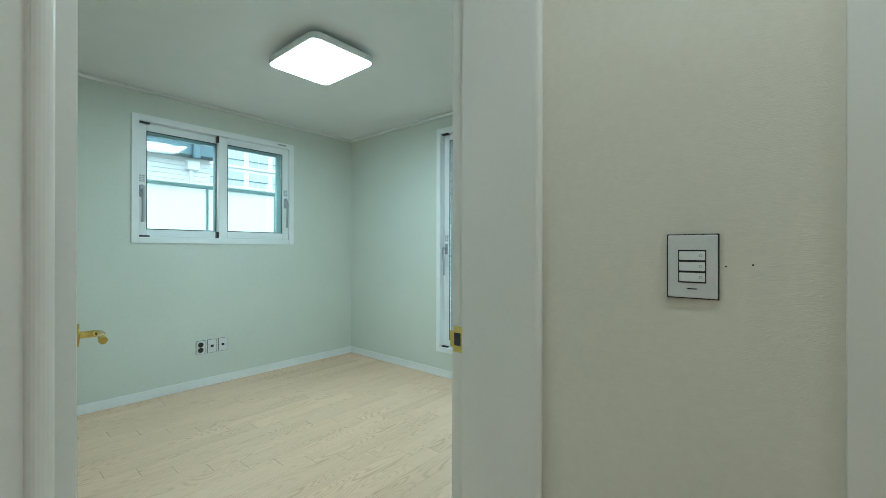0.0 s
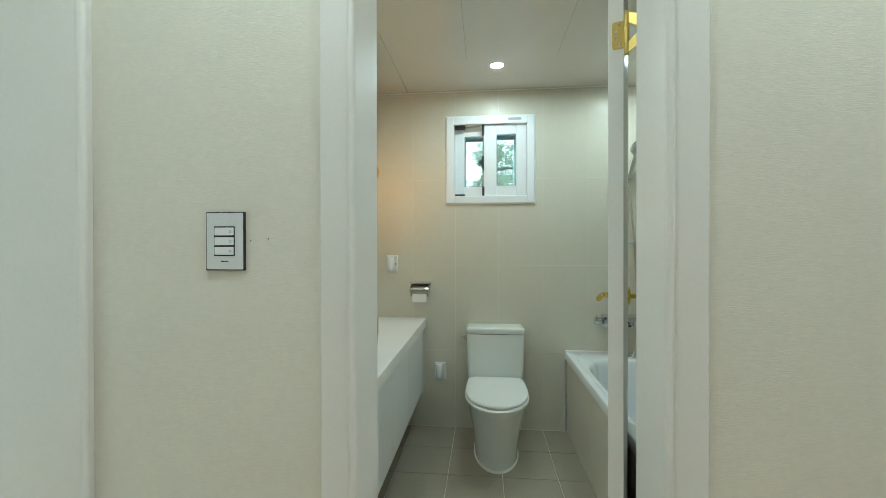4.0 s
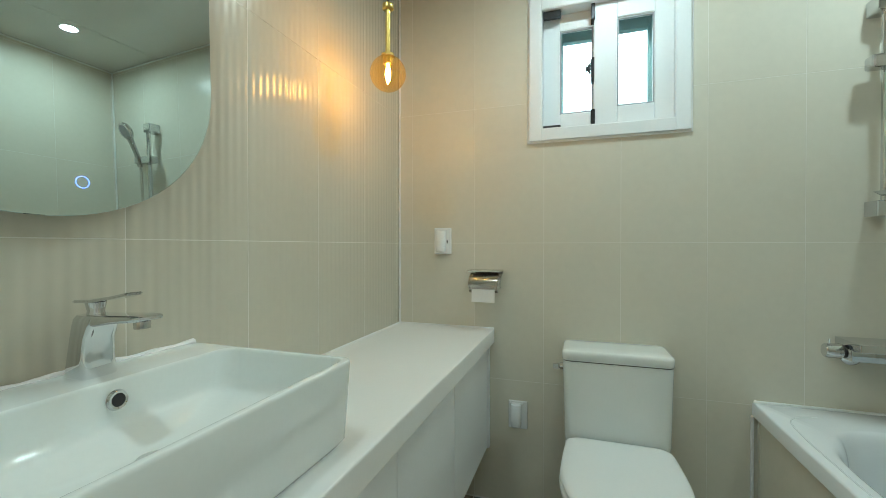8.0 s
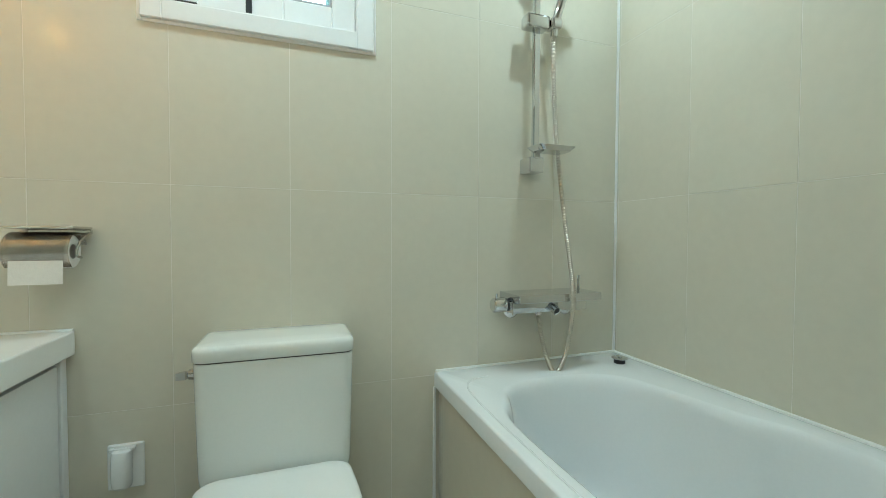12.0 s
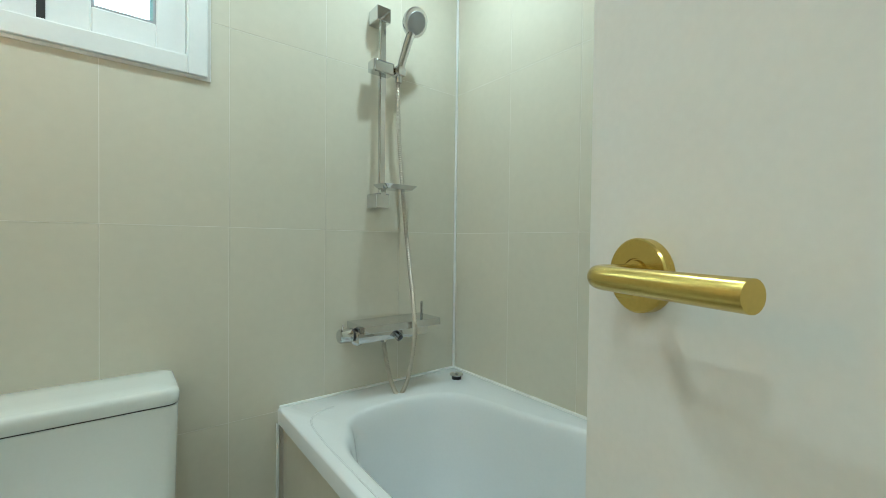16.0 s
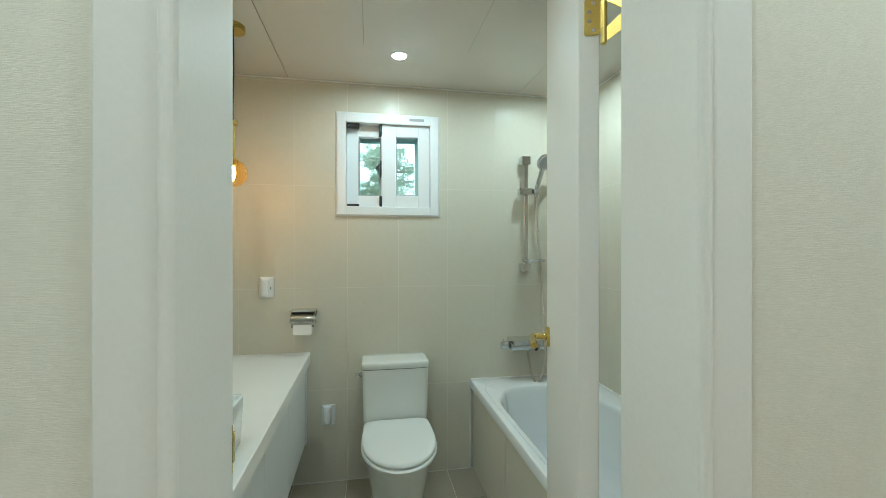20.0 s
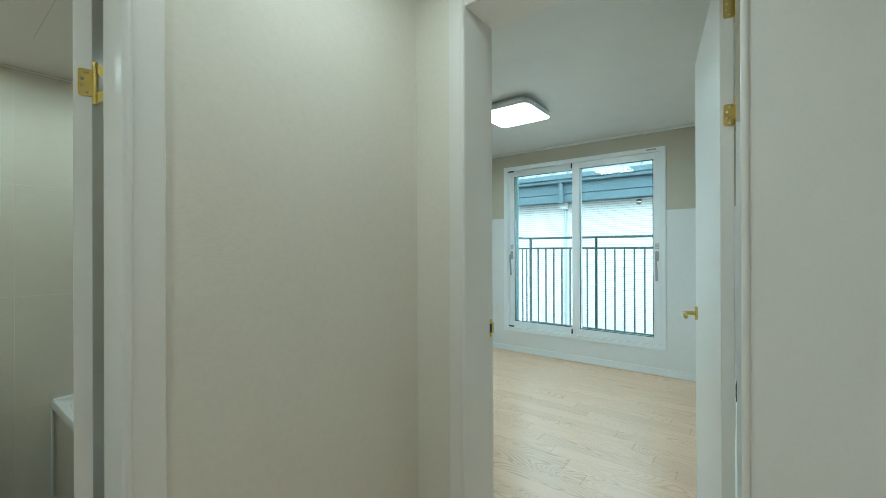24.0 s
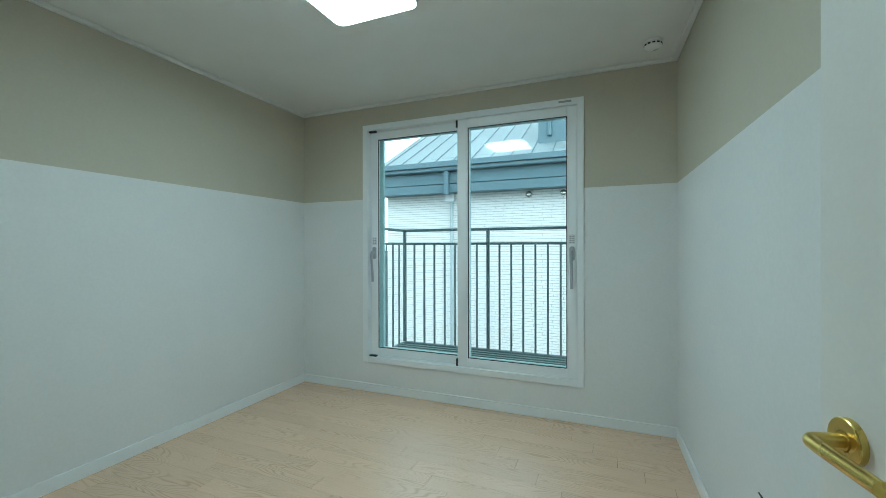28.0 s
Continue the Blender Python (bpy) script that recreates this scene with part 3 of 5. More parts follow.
trim("silicone_bathroom", [("x", XL, YB - 0.009, YB, 1), ("x", XR, YB - 0.009, YB, -1)], ZF, ZC, 0.009, SILICONE, "white silicone corner joints", "joint", 0.002)
trim("cornice_bathroom", [("y", YB, XL, XR, -1), ("x", XL, YI, YB - 0.006, 1), ("x", XR, YI, YB - 0.006, -1)], ZC - 0.008, ZC, 0.006, SILICONE, "white silicone ceiling joint", "joint", 0.002)


# ---- door frames: jambs with a stop, a bead and flat casings on both faces ----
def door_frame(name, m, width, depth, head, label, short=0.0):
    """Local x across the opening from its first jamb face (0) to the other (width), y from the hall face (0) through the wall to depth."""
    f = thing(name, m, label, "door frame", kind="structure")
    f["group"] = "door frames"
    rebate = 0.046
    for nm, s, x in (("jamb", 1, 0.0), ("jamb", -1, width)):
        full = depth
        depth = full - (short if s < 0 else 0.0)
        bm = bmesh.new()
        a, b = sorted((x - s * 0.032, x + s * 0.013))
        box(bm, a, b, -0.004, depth - rebate, 0, head, 0.002)
        a, b = sorted((x - s * 0.032, x))
        box(bm, a, b, depth - rebate, depth, 0, head, 0.0015)
        part(nm, bm, PAINT, f)
        depth = full
    bm = boxed(0.0, width, -0.004, depth - rebate, head - 0.013, head + 0.032, bevel=0.002)
    box(bm, 0.0, width, depth - rebate, depth, head, head + 0.032, 0.0015)
    part("head", bm, PAINT, f)
    return f


def casing(f, width, head, wl, wr, y0, out):
    """Flat casing boards with a rounded bead next to the opening; out is the way away from the wall."""
    def board(a, b, c, d, bead):
        bm = bmesh.new()
        lo, hi = sorted((y0, y0 + out * 0.012))
        box(bm, a, b, lo, hi, c, d, 0.0025, 2)
        r = (bead[1] - bead[0]) / 2
        turn(bm, [(0, c + 0.001), (r, c + 0.001), (r, d - 0.001), (0, d - 0.001)], 20, Matrix.Translation(((bead[0] + bead[1]) / 2, y0 + out * 0.0105, 0)))
        return bm
    part("casing", board(-wl, 0.0135, 0, head + 0.06, (-0.006, 0.013)), PAINT, f)
    part("casing", board(width - 0.0135, width + wr, 0, head + 0.06, (width - 0.013, width + 0.006)), PAINT, f)
    bm = boxed(0.0135, width - 0.0135, *sorted((y0, y0 + out * 0.012)), head - 0.013, head + 0.06, bevel=0.0025, seg=2)
    part("casing", bm, PAINT, f)


def strike(f, x, s, y, z):
    """A brass strike plate with its latch hole, on the jamb face at x, which faces s."""
    a, b = sorted((x, x + s * 0.002))
    bm = bmesh.new()
    box(bm, a, b, y - 0.016, y + 0.016, z - 0.038, z + 0.038, 0.0006)
    box(bm, a, b, y + 0.0155, y + 0.028, z - 0.024, z + 0.024, 0.0006)
    p = part("strike_plate", bm, BRASS, f, "brass strike plate")
    a, b = sorted((x + s * 0.0021, x + s * 0.0026))
    part("latch_hole", boxed(a, b, y - 0.0115, y + 0.012, z - 0.019, z + 0.019), DARK, p)
    for dz in (-0.029, 0.029):
        part("screw", turn(bmesh.new(), [(0, 0.0012), (0.0042, 0.0012), (0.0042, 0)], 12, Matrix.Translation((x + s * 0.002, y, z + dz)) @ Matrix.Rotation(s * math.pi / 2, 4, "Y")), BRASS, p)


bath_frame = door_frame("door_frame_bathroom", pose(0.636, YH, 0), 0.665, YI - YH + 0.004, HEAD, "white painted bathroom door frame with a bead", 0.032)
casing(bath_frame, 0.665, HEAD, 0.068, 0.072, 0.0, -1)
strike(bath_frame, 0.0, 1, YI - YH - 0.019, 0.972)
# the side doors: local x runs along the wall, local y into the room
a_frame = door_frame("door_frame_green_room", Matrix.Translation((HL, -1.050, 0)) @ Matrix.Rotation(math.pi / 2, 4, "Z"), 0.908, 0.274, HEAD, "white painted door frame with a brass strike plate")
casing(a_frame, 0.908, HEAD, 0.068, 0.0195, 0.0, -1)
strike(a_frame, 0.908, -1, 0.251, 0.968)
b_frame = door_frame("door_frame_two_tone_room", Matrix.Translation((HR, -0.362, 0)) @ Matrix.Rotation(-math.pi / 2, 4, "Z"), 0.875, 0.214, HEAD, "white painted door frame with a brass strike plate")
casing(b_frame, 0.875, HEAD, 0.062, 0.270, 0.0, -1)
strike(b_frame, 0.0, 1, 0.191, 0.970)


# ---- door leaves ----
def door(name, m, width, height, label, hz=0.984, backset=0.065):
    """A leaf hinged at local x=0; the handles sit at height hz."""
    d = thing(name, m, label, "door", group="interior doors", kind="structure")
    part("leaf", boxed(0.002, width, -0.019, 0.019, 0.008, height, bevel=0.0012), PAINT, d)
    for s in (-1, 1):
        base = Matrix.Translation((width - backset, s * 0.019, hz)) @ Matrix.Rotation(-s * math.pi / 2, 4, "X")
        rose = part("rose", turn(bmesh.new(), [(0, 0), (0.0335, 0), (0.0335, 0.009), (0.032, 0.0105), (0.0155, 0.0105), (0.0150, 0.0092), (0.0142, 0.0092), (0.0136, 0.012), (0, 0.012)], 32, base), BRASS, d, "round brushed brass rose", 40)
        y = s * 0.019
        x = width - backset
        line = [(x, y, hz), (x, y + s * 0.03, hz), (x, y + s * 0.043, hz), (x - 0.003, y + s * 0.051, hz), (x - 0.011, y + s * 0.056, hz), (x - 0.022, y + s * 0.0573, hz), (x - 0.045, y + s * 0.0575, hz), (x - 0.090, y + s * 0.0575, hz), (x - 0.134, y + s * 0.0575, hz)]
        part("lever", tube(bmesh.new(), bend(line, 5), 0.0102, 20), BRASS, rose, "brushed brass lever", 50)
    part("latch_plate", boxed(width, width + 0.0012, -0.011, 0.011, hz - 0.05, hz + 0.05), BRASS, d)
    return d


def hinge(d, z, side, x=0.0):
    """Brass butt hinge: a knuckle, and a leaf on the door's hinge edge."""
    loops = [[Vector((xx, side * 0.006 + a.x, z + a.y)) for a in rounded(0, 0, 0.030 - e, 0.070 - e, 0.006, 0, 4)] for xx, e in ((x + 0.002, 0.0), (x - 0.0012, 0.0), (x - 0.0018, 0.0012))]
    h = part("hinge", loft(bmesh.new(), loops), BRASS, d, "brass butt hinge", 30)
    for dz in (-0.026, -0.009, 0.009, 0.026):
        sy = side * (0.008 if abs(dz) > 0.02 else 0.0)
        s = part("screw", turn(bmesh.new(), [(0, 0.0009), (0.0036, 0.0008), (0.0044, 0.0)], 12, Matrix.Translation((x - 0.0018, sy, z + dz)) @ Matrix.Rotation(-math.pi / 2, 4, "Y")), STEEL, h)
    kx, ky = x - 0.004, side * 0.0262
    part("knuckle", tube(bmesh.new(), [(kx, ky, z - 0.026), (kx, ky, z + 0.026)], 0.0062, 14), BRASS, h, "", 40)
    for a, b in ((-0.055, -0.0268), (0.0268, 0.055)):
        part("knuckle", tube(bmesh.new(), [(kx, ky, z + a), (kx, ky, z + b)], 0.0060, 14), BRASS, h, "", 40)
    for s in (-1, 1):
        ear = [[Vector((kx + e, ky, z + s * 0.028)), Vector((kx + e, ky, z + s * 0.054)), Vector((kx + e - 0.010, ky + side * 0.030, z + s * 0.036)), Vector((kx + e - 0.010, ky + side * 0.030, z + s * 0.004))] for e in (0.0, -0.0022)]
        part("jamb_plate", loft(bmesh.new(), ear), BRASS, h)
    return h


bath_door = door("door_bathroom", pose(1.268, 0.110, 0, rz=70.4), 0.672, 2.23, "white bathroom door standing open, brass lever", 0.993, 0.076)
a_door = door("door_green_room", pose(-0.268, -1.004, 0, rz=172.8), 0.87, 2.235, "white bedroom door standing open, brass lever")
b_door = door("door_two_tone_room", pose(2.612, -1.181, 0, rz=10.4), 0.834, 2.235, "white bedroom door standing open, brass lever")
for d, side in ((bath_door, -1), (a_door, 1), (b_door, -1)):
    for z in (0.22, 1.736, 2.086):
        hinge(d, z, side)


# ---- lamps ----
def ceiling_lamp(m, sx, sy, label):
    """A rounded square LED ceiling lamp on a smaller base plate."""
    l = thing("ceiling_lamp", m, label, "ceiling lamp", "LED ceiling lamps")
    part("base", loft(bmesh.new(), [rounded(0, 0, sx - 0.12, sy - 0.12, 0.03, 0.0), rounded(0, 0, sx - 0.12, sy - 0.12, 0.03, -0.045)]), PLASTIC, l)
    r = 0.055
    part("rim", loft(bmesh.new(), [rounded(0, 0, sx - 0.02, sy - 0.02, r, -0.034), rounded(0, 0, sx, sy, r, -0.040), rounded(0, 0, sx, sy, r, -0.075), rounded(0, 0, sx - 0.012, sy - 0.012, r - 0.006, -0.080)]), PLASTIC, l, "white plastic rim", 30)
    part("diffuser", loft(bmesh.new(), [rounded(0, 0, sx - 0.014, sy - 0.014, r - 0.007, -0.0802), rounded(0, 0, sx - 0.02, sy - 0.02, r - 0.01, -0.084), rounded(0, 0, sx - 0.06, sy - 0.06, r - 0.02, -0.087)]), LED, l, "glowing white diffuser")
    return l


ceiling_lamp(pose(-1.86, 0.43, TOP), 0.56, 0.46, "lit rounded square LED ceiling lamp, white rim")
ceiling_lamp(pose(4.165, 0.40, TOP), 0.485, 0.485, "lit rounded square LED ceiling lamp, white rim")


def downlight(x, y, z, label, lens=None, k=1.0):
    l = thing("downlight", pose(x, y, z), label, "downlight", "recessed downlights")
    part("ring", turn(bmesh.new(), [(0.050 * k, -0.004), (0.052 * k, -0.006), (0.060 * k, -0.004), (0.062 * k, 0.0), (0.050 * k, 0.0)], 32), PLASTIC, l, "", 40)
    part("lens", turn(bmesh.new(), [(0.050 * k, -0.003), (0.03 * k, -0.0036), (0, -0.004)], 32), lens or SPOT, l, "glowing lens")
    return l


downlight(1.006, 1.490, ZC, "lit round downlight in the bathroom ceiling", k=0.68)
downlight(1.862, 1.460, ZC, "lit round downlight in the bathroom ceiling over the bathtub", k=0.68)
downlight(0.300, 0.415, ZC, "lit round downlight in the bathroom ceiling over the basin", k=0.62)
# ceiling unseen: two set from wall shadow and brightness, the third added as fill
for x, y in ((0.50, -0.60), (1.75, -0.60), (1.15, -2.6)):
    downlight(x, y, 2.49, "lit round downlight in the unseen hall ceiling", SPOT_HALL)
# unseen downlights, added as weak fill light from behind the hall
for x, y in ((3.6, -2.6), (4.9, -3.6)):
    downlight(x, y, 2.49, "added round fill downlight in the unseen living room ceiling", SPOT_HALL)

pendant = thing("pendant_lamp", pose(0.255, 1.345, ZC), "brass pendant lamp with a lit amber glass globe", "pendant lamp")
part("canopy", turn(bmesh.new(), [(0, 0), (0.05, 0), (0.05, -0.022), (0.047, -0.025), (0, -0.025)], 32), BRASS, pendant, "", 40)
part("cord", tube(bmesh.new(), bend([(0, 0, -0.025), (0.002, 0.001, -0.18), (-0.001, 0, -0.35), (0, 0, -0.424)], 6), 0.0032, 8), CORD, pendant, "black cord", 60)
part("stem", turn(bmesh.new(), [(0, -0.424), (0.018, -0.424), (0.019, -0.425), (0.019, -0.440), (0.018, -0.441), (0.0085, -0.442), (0.0085, -0.588), (0.022, -0.592), (0.022, -0.600), (0, -0.600)], 20), BRASS, pendant, "brass stem", 40)
globe_z = -0.657
bm = bmesh.new()
turn(bm, [(0.060 * math.sin(radians(a)), globe_z + 0.060 * math.cos(radians(a))) for a in range(20, 181, 5)], 40)
part("globe", bm, AMBER, pendant, "amber glass globe", 60)
part("socket", turn(bmesh.new(), [(0, globe_z + 0.058), (0.016, globe_z + 0.058), (0.016, globe_z + 0.032), (0.010, globe_z + 0.028), (0, globe_z + 0.028)], 20), BRASS, pendant, "", 40)
part("bulb", turn(bmesh.new(), [(0, globe_z - 0.036), (0.003, globe_z - 0.031), (0.0075, globe_z - 0.018), (0.0100, globe_z - 0.004), (0.009, globe_z + 0.010), (0.0055, globe_z + 0.022), (0.005, globe_z + 0.029), (0, globe_z + 0.029)], 16), FILAMENT, pendant, "glowing bulb", 60)

# ---- windows ----
def lever_handle(parent, x, y, z):
    h = part("handle", loft(bmesh.new(), [[Vector((x + a.x, yy, z + a.y)) for a in rounded(0, 0, 0.036 - e, 0.105 - e, 0.015, 0, 5)] for yy, e in ((y, 0.0), (y - 0.010, 0.0), (y - 0.013, 0.006))]), GREY, parent, "grey lever handle", 40)
    line = bend([(x, y - 0.010, z), (x, y - 0.034, z + 0.012), (x - 0.002, y - 0.050, z - 0.004), (x - 0.003, y - 0.052, z - 0.05), (x, y - 0.042, z - 0.16), (x, y - 0.036, z - 0.255)], 5)
    bm = tube(bmesh.new(), line, lambda i: 0.0108 if i > 4 else 0.0105, 12)
    part("grip", bm, GREY, h, "", 50)


def window(name, m, w, h, label, sash=0.062, levers=True, rail=0.0, bars=None, cw=0.046, small=False, logo=True):
    """Sliding window seen from inside: x to the right, y outwards, z up, from the lower left corner of its casing."""
    win = thing(name, m, label, "window", kind="structure")
    part("window_frame", ring(bmesh.new(), 0, w, 0, h, cw, -0.014, 0.0, 0.002), VINYL, win, "white vinyl casing")
    part("inner_frame", ring(bmesh.new(), cw - 0.014, w - cw + 0.014, cw - 0.014, h - cw + 0.014, 0.016, -0.012, 0.20, 0.0), VINYL, win)
    x0, x1, z0, z1 = cw + 0.003, w - cw - 0.003, cw + 0.003, h - cw - 0.003
    mid = (x0 + x1) / 2
    half = sash * 0.62
    meet = sash * 1.26
    glazing = []
    for nm, a, b, y in (("sash", mid - half, x1, 0.010), ("sash", x0, mid + half, 0.050)):
        s = part(nm, ring(bmesh.new(), a, b, z0, z1, sash, y, y + 0.034, 0.003, meet if a > x0 else sash, sash if a > x0 else meet), VINYL, win, "white sliding sash")
        part("bead", ring(bmesh.new(), a + (meet if a > x0 else sash) - 0.002, b - (meet if a <= x0 else sash) + 0.002, z0 + sash - 0.002, z1 - sash + 0.002, 0.0085, y + 0.004, y + 0.012, 0.0), GREY if small else BLACK, s, "slim glazing gasket")
        p = part("pane", boxed(a + (meet if a > x0 else sash) - 0.002, b - (meet if a <= x0 else sash) + 0.002, y + 0.015, y + 0.019, z0 + sash - 0.002, z1 - sash + 0.002), CLEAR, s, "clear greenish glass")
        p.visible_shadow = False
        if levers:
            edge = x1 - sash / 2 if a > x0 else x0 + sash / 2
            zc = z0 + (z1 - z0) * (0.459 if h > 1.5 else 0.40)
            lever_handle(s, edge, y, zc)
            lp = part("label_plate", boxed(edge - 0.023, edge + 0.023, y - 0.0012, y, zc + 0.072, zc + 0.140), PLATE, s, "small printed label")
            bm = bmesh.new()
            for r_ in range(4):
                for c_ in (-1, 1):
                    box(bm, edge + c_ * 0.010 - 0.008, edge + c_ * 0.010 + 0.007, y - 0.0016, y - 0.0012, zc + 0.079 + 0.0145 * r_, zc + 0.087 + 0.0145 * r_)
            part("print", bm, GREY, lp)
    # outer pair of sashes and its frame
    part("outer_frame", ring(bmesh.new(), x0, x1, z0, z1, 0.018 if h > 1.5 else 0.03, 0.10, 0.19, 0.0), OUTER_VINYL, win, "grey outer frame")
    for a, b, y in ((mid - 0.02, x1 - 0.03, 0.112), (x0 + 0.03, mid + 0.02, 0.146)):
        part("outer_sash", ring(bmesh.new(), a, b, z0 + (0.018 if h > 1.5 else 0.03), z1 - (0.018 if h > 1.5 else 0.03), sash * (0.55 if h > 1.5 else 0.72), y, y + 0.03, 0.002), OUTER_VINYL, win, "grey outer sash")
    for x, z, dx in ((x0 + 0.04, z1 - (0.014 if small else 0.007), 0.036), (mid - half - 0.004, z1 - 0.03, 0.008), (mid - half - 0.004, z0 + 0.03, 0.008), (x0 + 0.04, z0 + 0.006, 0.036)):
        tall = (0.036 if small else 0.03) if dx < 0.02 else (0.014 if small and z > h / 2 else 0.007)
        part("stopper", boxed(x - dx, x + dx, 0.004, 0.05 if dx < 0.02 else 0.03, z - tall, z + tall, bevel=0.002), BLACK, win, "black rubber stopper")
    if not levers:
        lx, lz = mid - half - 0.003, h * 0.47
        lk = part("crescent_lock", boxed(lx - 0.008, lx + 0.006, 0.010, 0.046, lz - 0.052, lz + 0.052, bevel=0.005, seg=2), BLACK, win, "black crescent lock")
        part("thumb_turn", loft(bmesh.new(), [[Vector((lx - 0.010 - d, 0.012 + a.x * 0.5, lz + 0.004 + a.y)) for a in rounded(0, 0, 0.020, 0.058 - 6 * d * d * 40, 0.008, 0, 4)] for d in (0.0, 0.012, 0.020)]), BLACK, lk, "black thumb turn", 40)
        part("cam_plate", boxed(lx - 0.0095, lx - 0.008, 0.016, 0.040, lz + 0.008, lz + 0.046, bevel=0.0005), STEEL, lk, "steel cam plate")
    if logo:
        part("maker_plate", boxed(w - cw - 0.13, w - cw - 0.04, -0.0152, -0.014, h - cw * 0.62, h - cw * 0.3), GREY, win, "small grey plate")
    return win


window("window_1", Matrix.Translation((0.665, YB, 1.493)), 0.610, 0.606, "small white sliding bathroom window", sash=0.07, levers=False, small=True, cw=0.05)
bm = ring(bmesh.new(), 0.656, 1.284, 1.484, 2.108, 0.010, YB - 0.0035, YB - 0.0005, 0.001)
tagged(link("silicone_window", bm, SILICONE), "white silicone line round the bathroom window", "joint", kind="structure")
window("window_2", Matrix.Translation((AW, -0.232, 1.279)) @ Matrix.Rotation(math.pi / 2, 4, "Z"), 1.396, 1.047, "white two-sash sliding window with grey levers", cw=0.05)
window("window_3", Matrix.Translation((-2.140, AE, 0.238)), 1.22, 2.165, "tall white sliding window at the end of the room")
window("window_4", Matrix.Translation((BW, 1.337, 0.260)) @ Matrix.Rotation(-math.pi / 2, 4, "Z"), 1.864, 2.095, "large white two-sash sliding window with grey levers", sash=0.07)
# out of view: an added window that lets daylight in behind the hall
window("window_5", Matrix.Translation((BW, -2.29, 0.260)) @ Matrix.Rotation(-math.pi / 2, 4, "Z"), 1.74, 2.095, "large white window added in the unseen living room", logo=False)

# ---- bathroom: vanity along the fluted wall ----
VX, VZ = 0.513, 0.677
top = link("worktop", boxed(XL + 0.001, VX, YI + 0.001, YB - 0.001, VZ - 0.062, VZ, bevel=0.004, seg=2), STONE_TOP)
tagged(top, "long white solid-surface worktop over the vanity cabinet", "worktop")
van = thing("vanity_cabinet", pose(XL + 0.001, YI, 0), "white wall-hung vanity cabinet with plain doors", "cabinet")
part("body", boxed(0.0, VX - XL - 0.045, 0.001, YB - YI - 0.02, 0.165, VZ - 0.066), LACQUER, van)
edges = [0.012, 0.414, 0.827, 1.265, 1.768]
for a, b in zip(edges, edges[1:]):
    part("cabinet_door", boxed(VX - XL - 0.044, VX - XL - 0.026, a + 0.0015, b - 0.0015, 0.158, VZ - 0.082, bevel=0.001), LACQUER, van, "plain white door")
part("side_filler", boxed(VX - XL - 0.044, VX - XL - 0.020, 1.770, YB - YI - 0.001, 0.150, VZ - 0.066, bevel=0.002), LACQUER, van)
# thin dark sheet standing in for the shadow line under the worktop
part("recess_shade", boxed(VX - XL - 0.045, VX - XL - 0.0445, 0.012, 1.768, VZ - 0.082, VZ - 0.066), DARK, van)

# basin: a rectangular vessel with a tap ledge along the wall
basin = thing("washbasin", pose(0.2575, 0.465, VZ), "white rectangular ceramic vessel basin on the vanity", "washbasin")
bw, bd, bh = 0.415, 0.62, 0.155
outer = [rounded(0, 0, bw - 0.03, bd - 0.03, 0.03, 0.0005), rounded(0, 0, bw - 0.012, bd - 0.012, 0.028, 0.012), rounded(0, 0, bw, bd, 0.026, bh - 0.006), rounded(0, 0, bw - 0.0016, bd - 0.0016, 0.025, bh - 0.0022), rounded(0, 0, bw - 0.0044, bd - 0.0044, 0.024, bh - 0.0004), rounded(0, 0, bw - 0.008, bd - 0.008, 0.023, bh)]
icx, iw = 0.052, bw - 0.125
inner = [rounded(icx, 0, iw, bd - 0.018, 0.03, bh), rounded(icx, 0, iw - 0.004, bd - 0.022, 0.03, bh - 0.0006), rounded(icx, 0, iw - 0.0072, bd - 0.0254, 0.03, bh - 0.0024), rounded(icx, 0, iw - 0.009, bd - 0.028, 0.03, bh - 0.006), rounded(icx, 0, iw - 0.011, bd - 0.034, 0.032, bh - 0.02), rounded(icx, 0, iw - 0.020, bd - 0.052, 0.034, 0.100), rounded(icx, 0, iw - 0.026, bd - 0.060, 0.034, 0.090), rounded(icx, 0, iw - 0.036, bd - 0.072, 0.034, 0.0835), rounded(icx, 0, iw - 0.052, bd - 0.092, 0.034, 0.080), rounded(icx - 0.01, 0.03, 0.16, 0.34, 0.034, 0.066), rounded(icx - 0.02, 0.05, 0.075, 0.075, 0.034, 0.055)]
part("bowl", loft(bmesh.new(), outer + inner, True, True), CERAMIC, basin, "", 40)
part("overflow_ring", turn(bmesh.new(), [(0.0105, 0.004), (0.0140, 0.005), (0.0165, 0.0), (0.0105, 0.0)], 28, Matrix.Translation((-0.0835, 0.075, 0.1235)) @ Matrix.Rotation(radians(84), 4, "Y")), CHROME, basin, "chrome overflow ring", 40)
part("overflow_hole", turn(bmesh.new(), [(0, 0.0036), (0.0108, 0.0032), (0.0108, 0)], 20, Matrix.Translation((-0.0835, 0.075, 0.1235)) @ Matrix.Rotation(radians(84), 4, "Y")), DARK, basin)
part("drain", turn(bmesh.new(), [(0, 0.012), (0.022, 0.011), (0.027, 0.006), (0.03, 0.0)], 24, Matrix.Translation((icx - 0.02, 0.05, 0.053))), CHROME, basin, "chrome pop-up waste", 40)
bm = tube(bmesh.new(), [(XL + 0.003, 0.79 + 0.1 * i, VZ + 0.0005) for i in range(11)] + [(XL + 0.003, YB - 0.003, VZ + 0.0005)], 0.0048, 8)
tube(bm, [(XL + 0.003, YB - 0.003, VZ + 0.0005), (VX - 0.002, YB - 0.003, VZ + 0.0005)], 0.0048, 8)
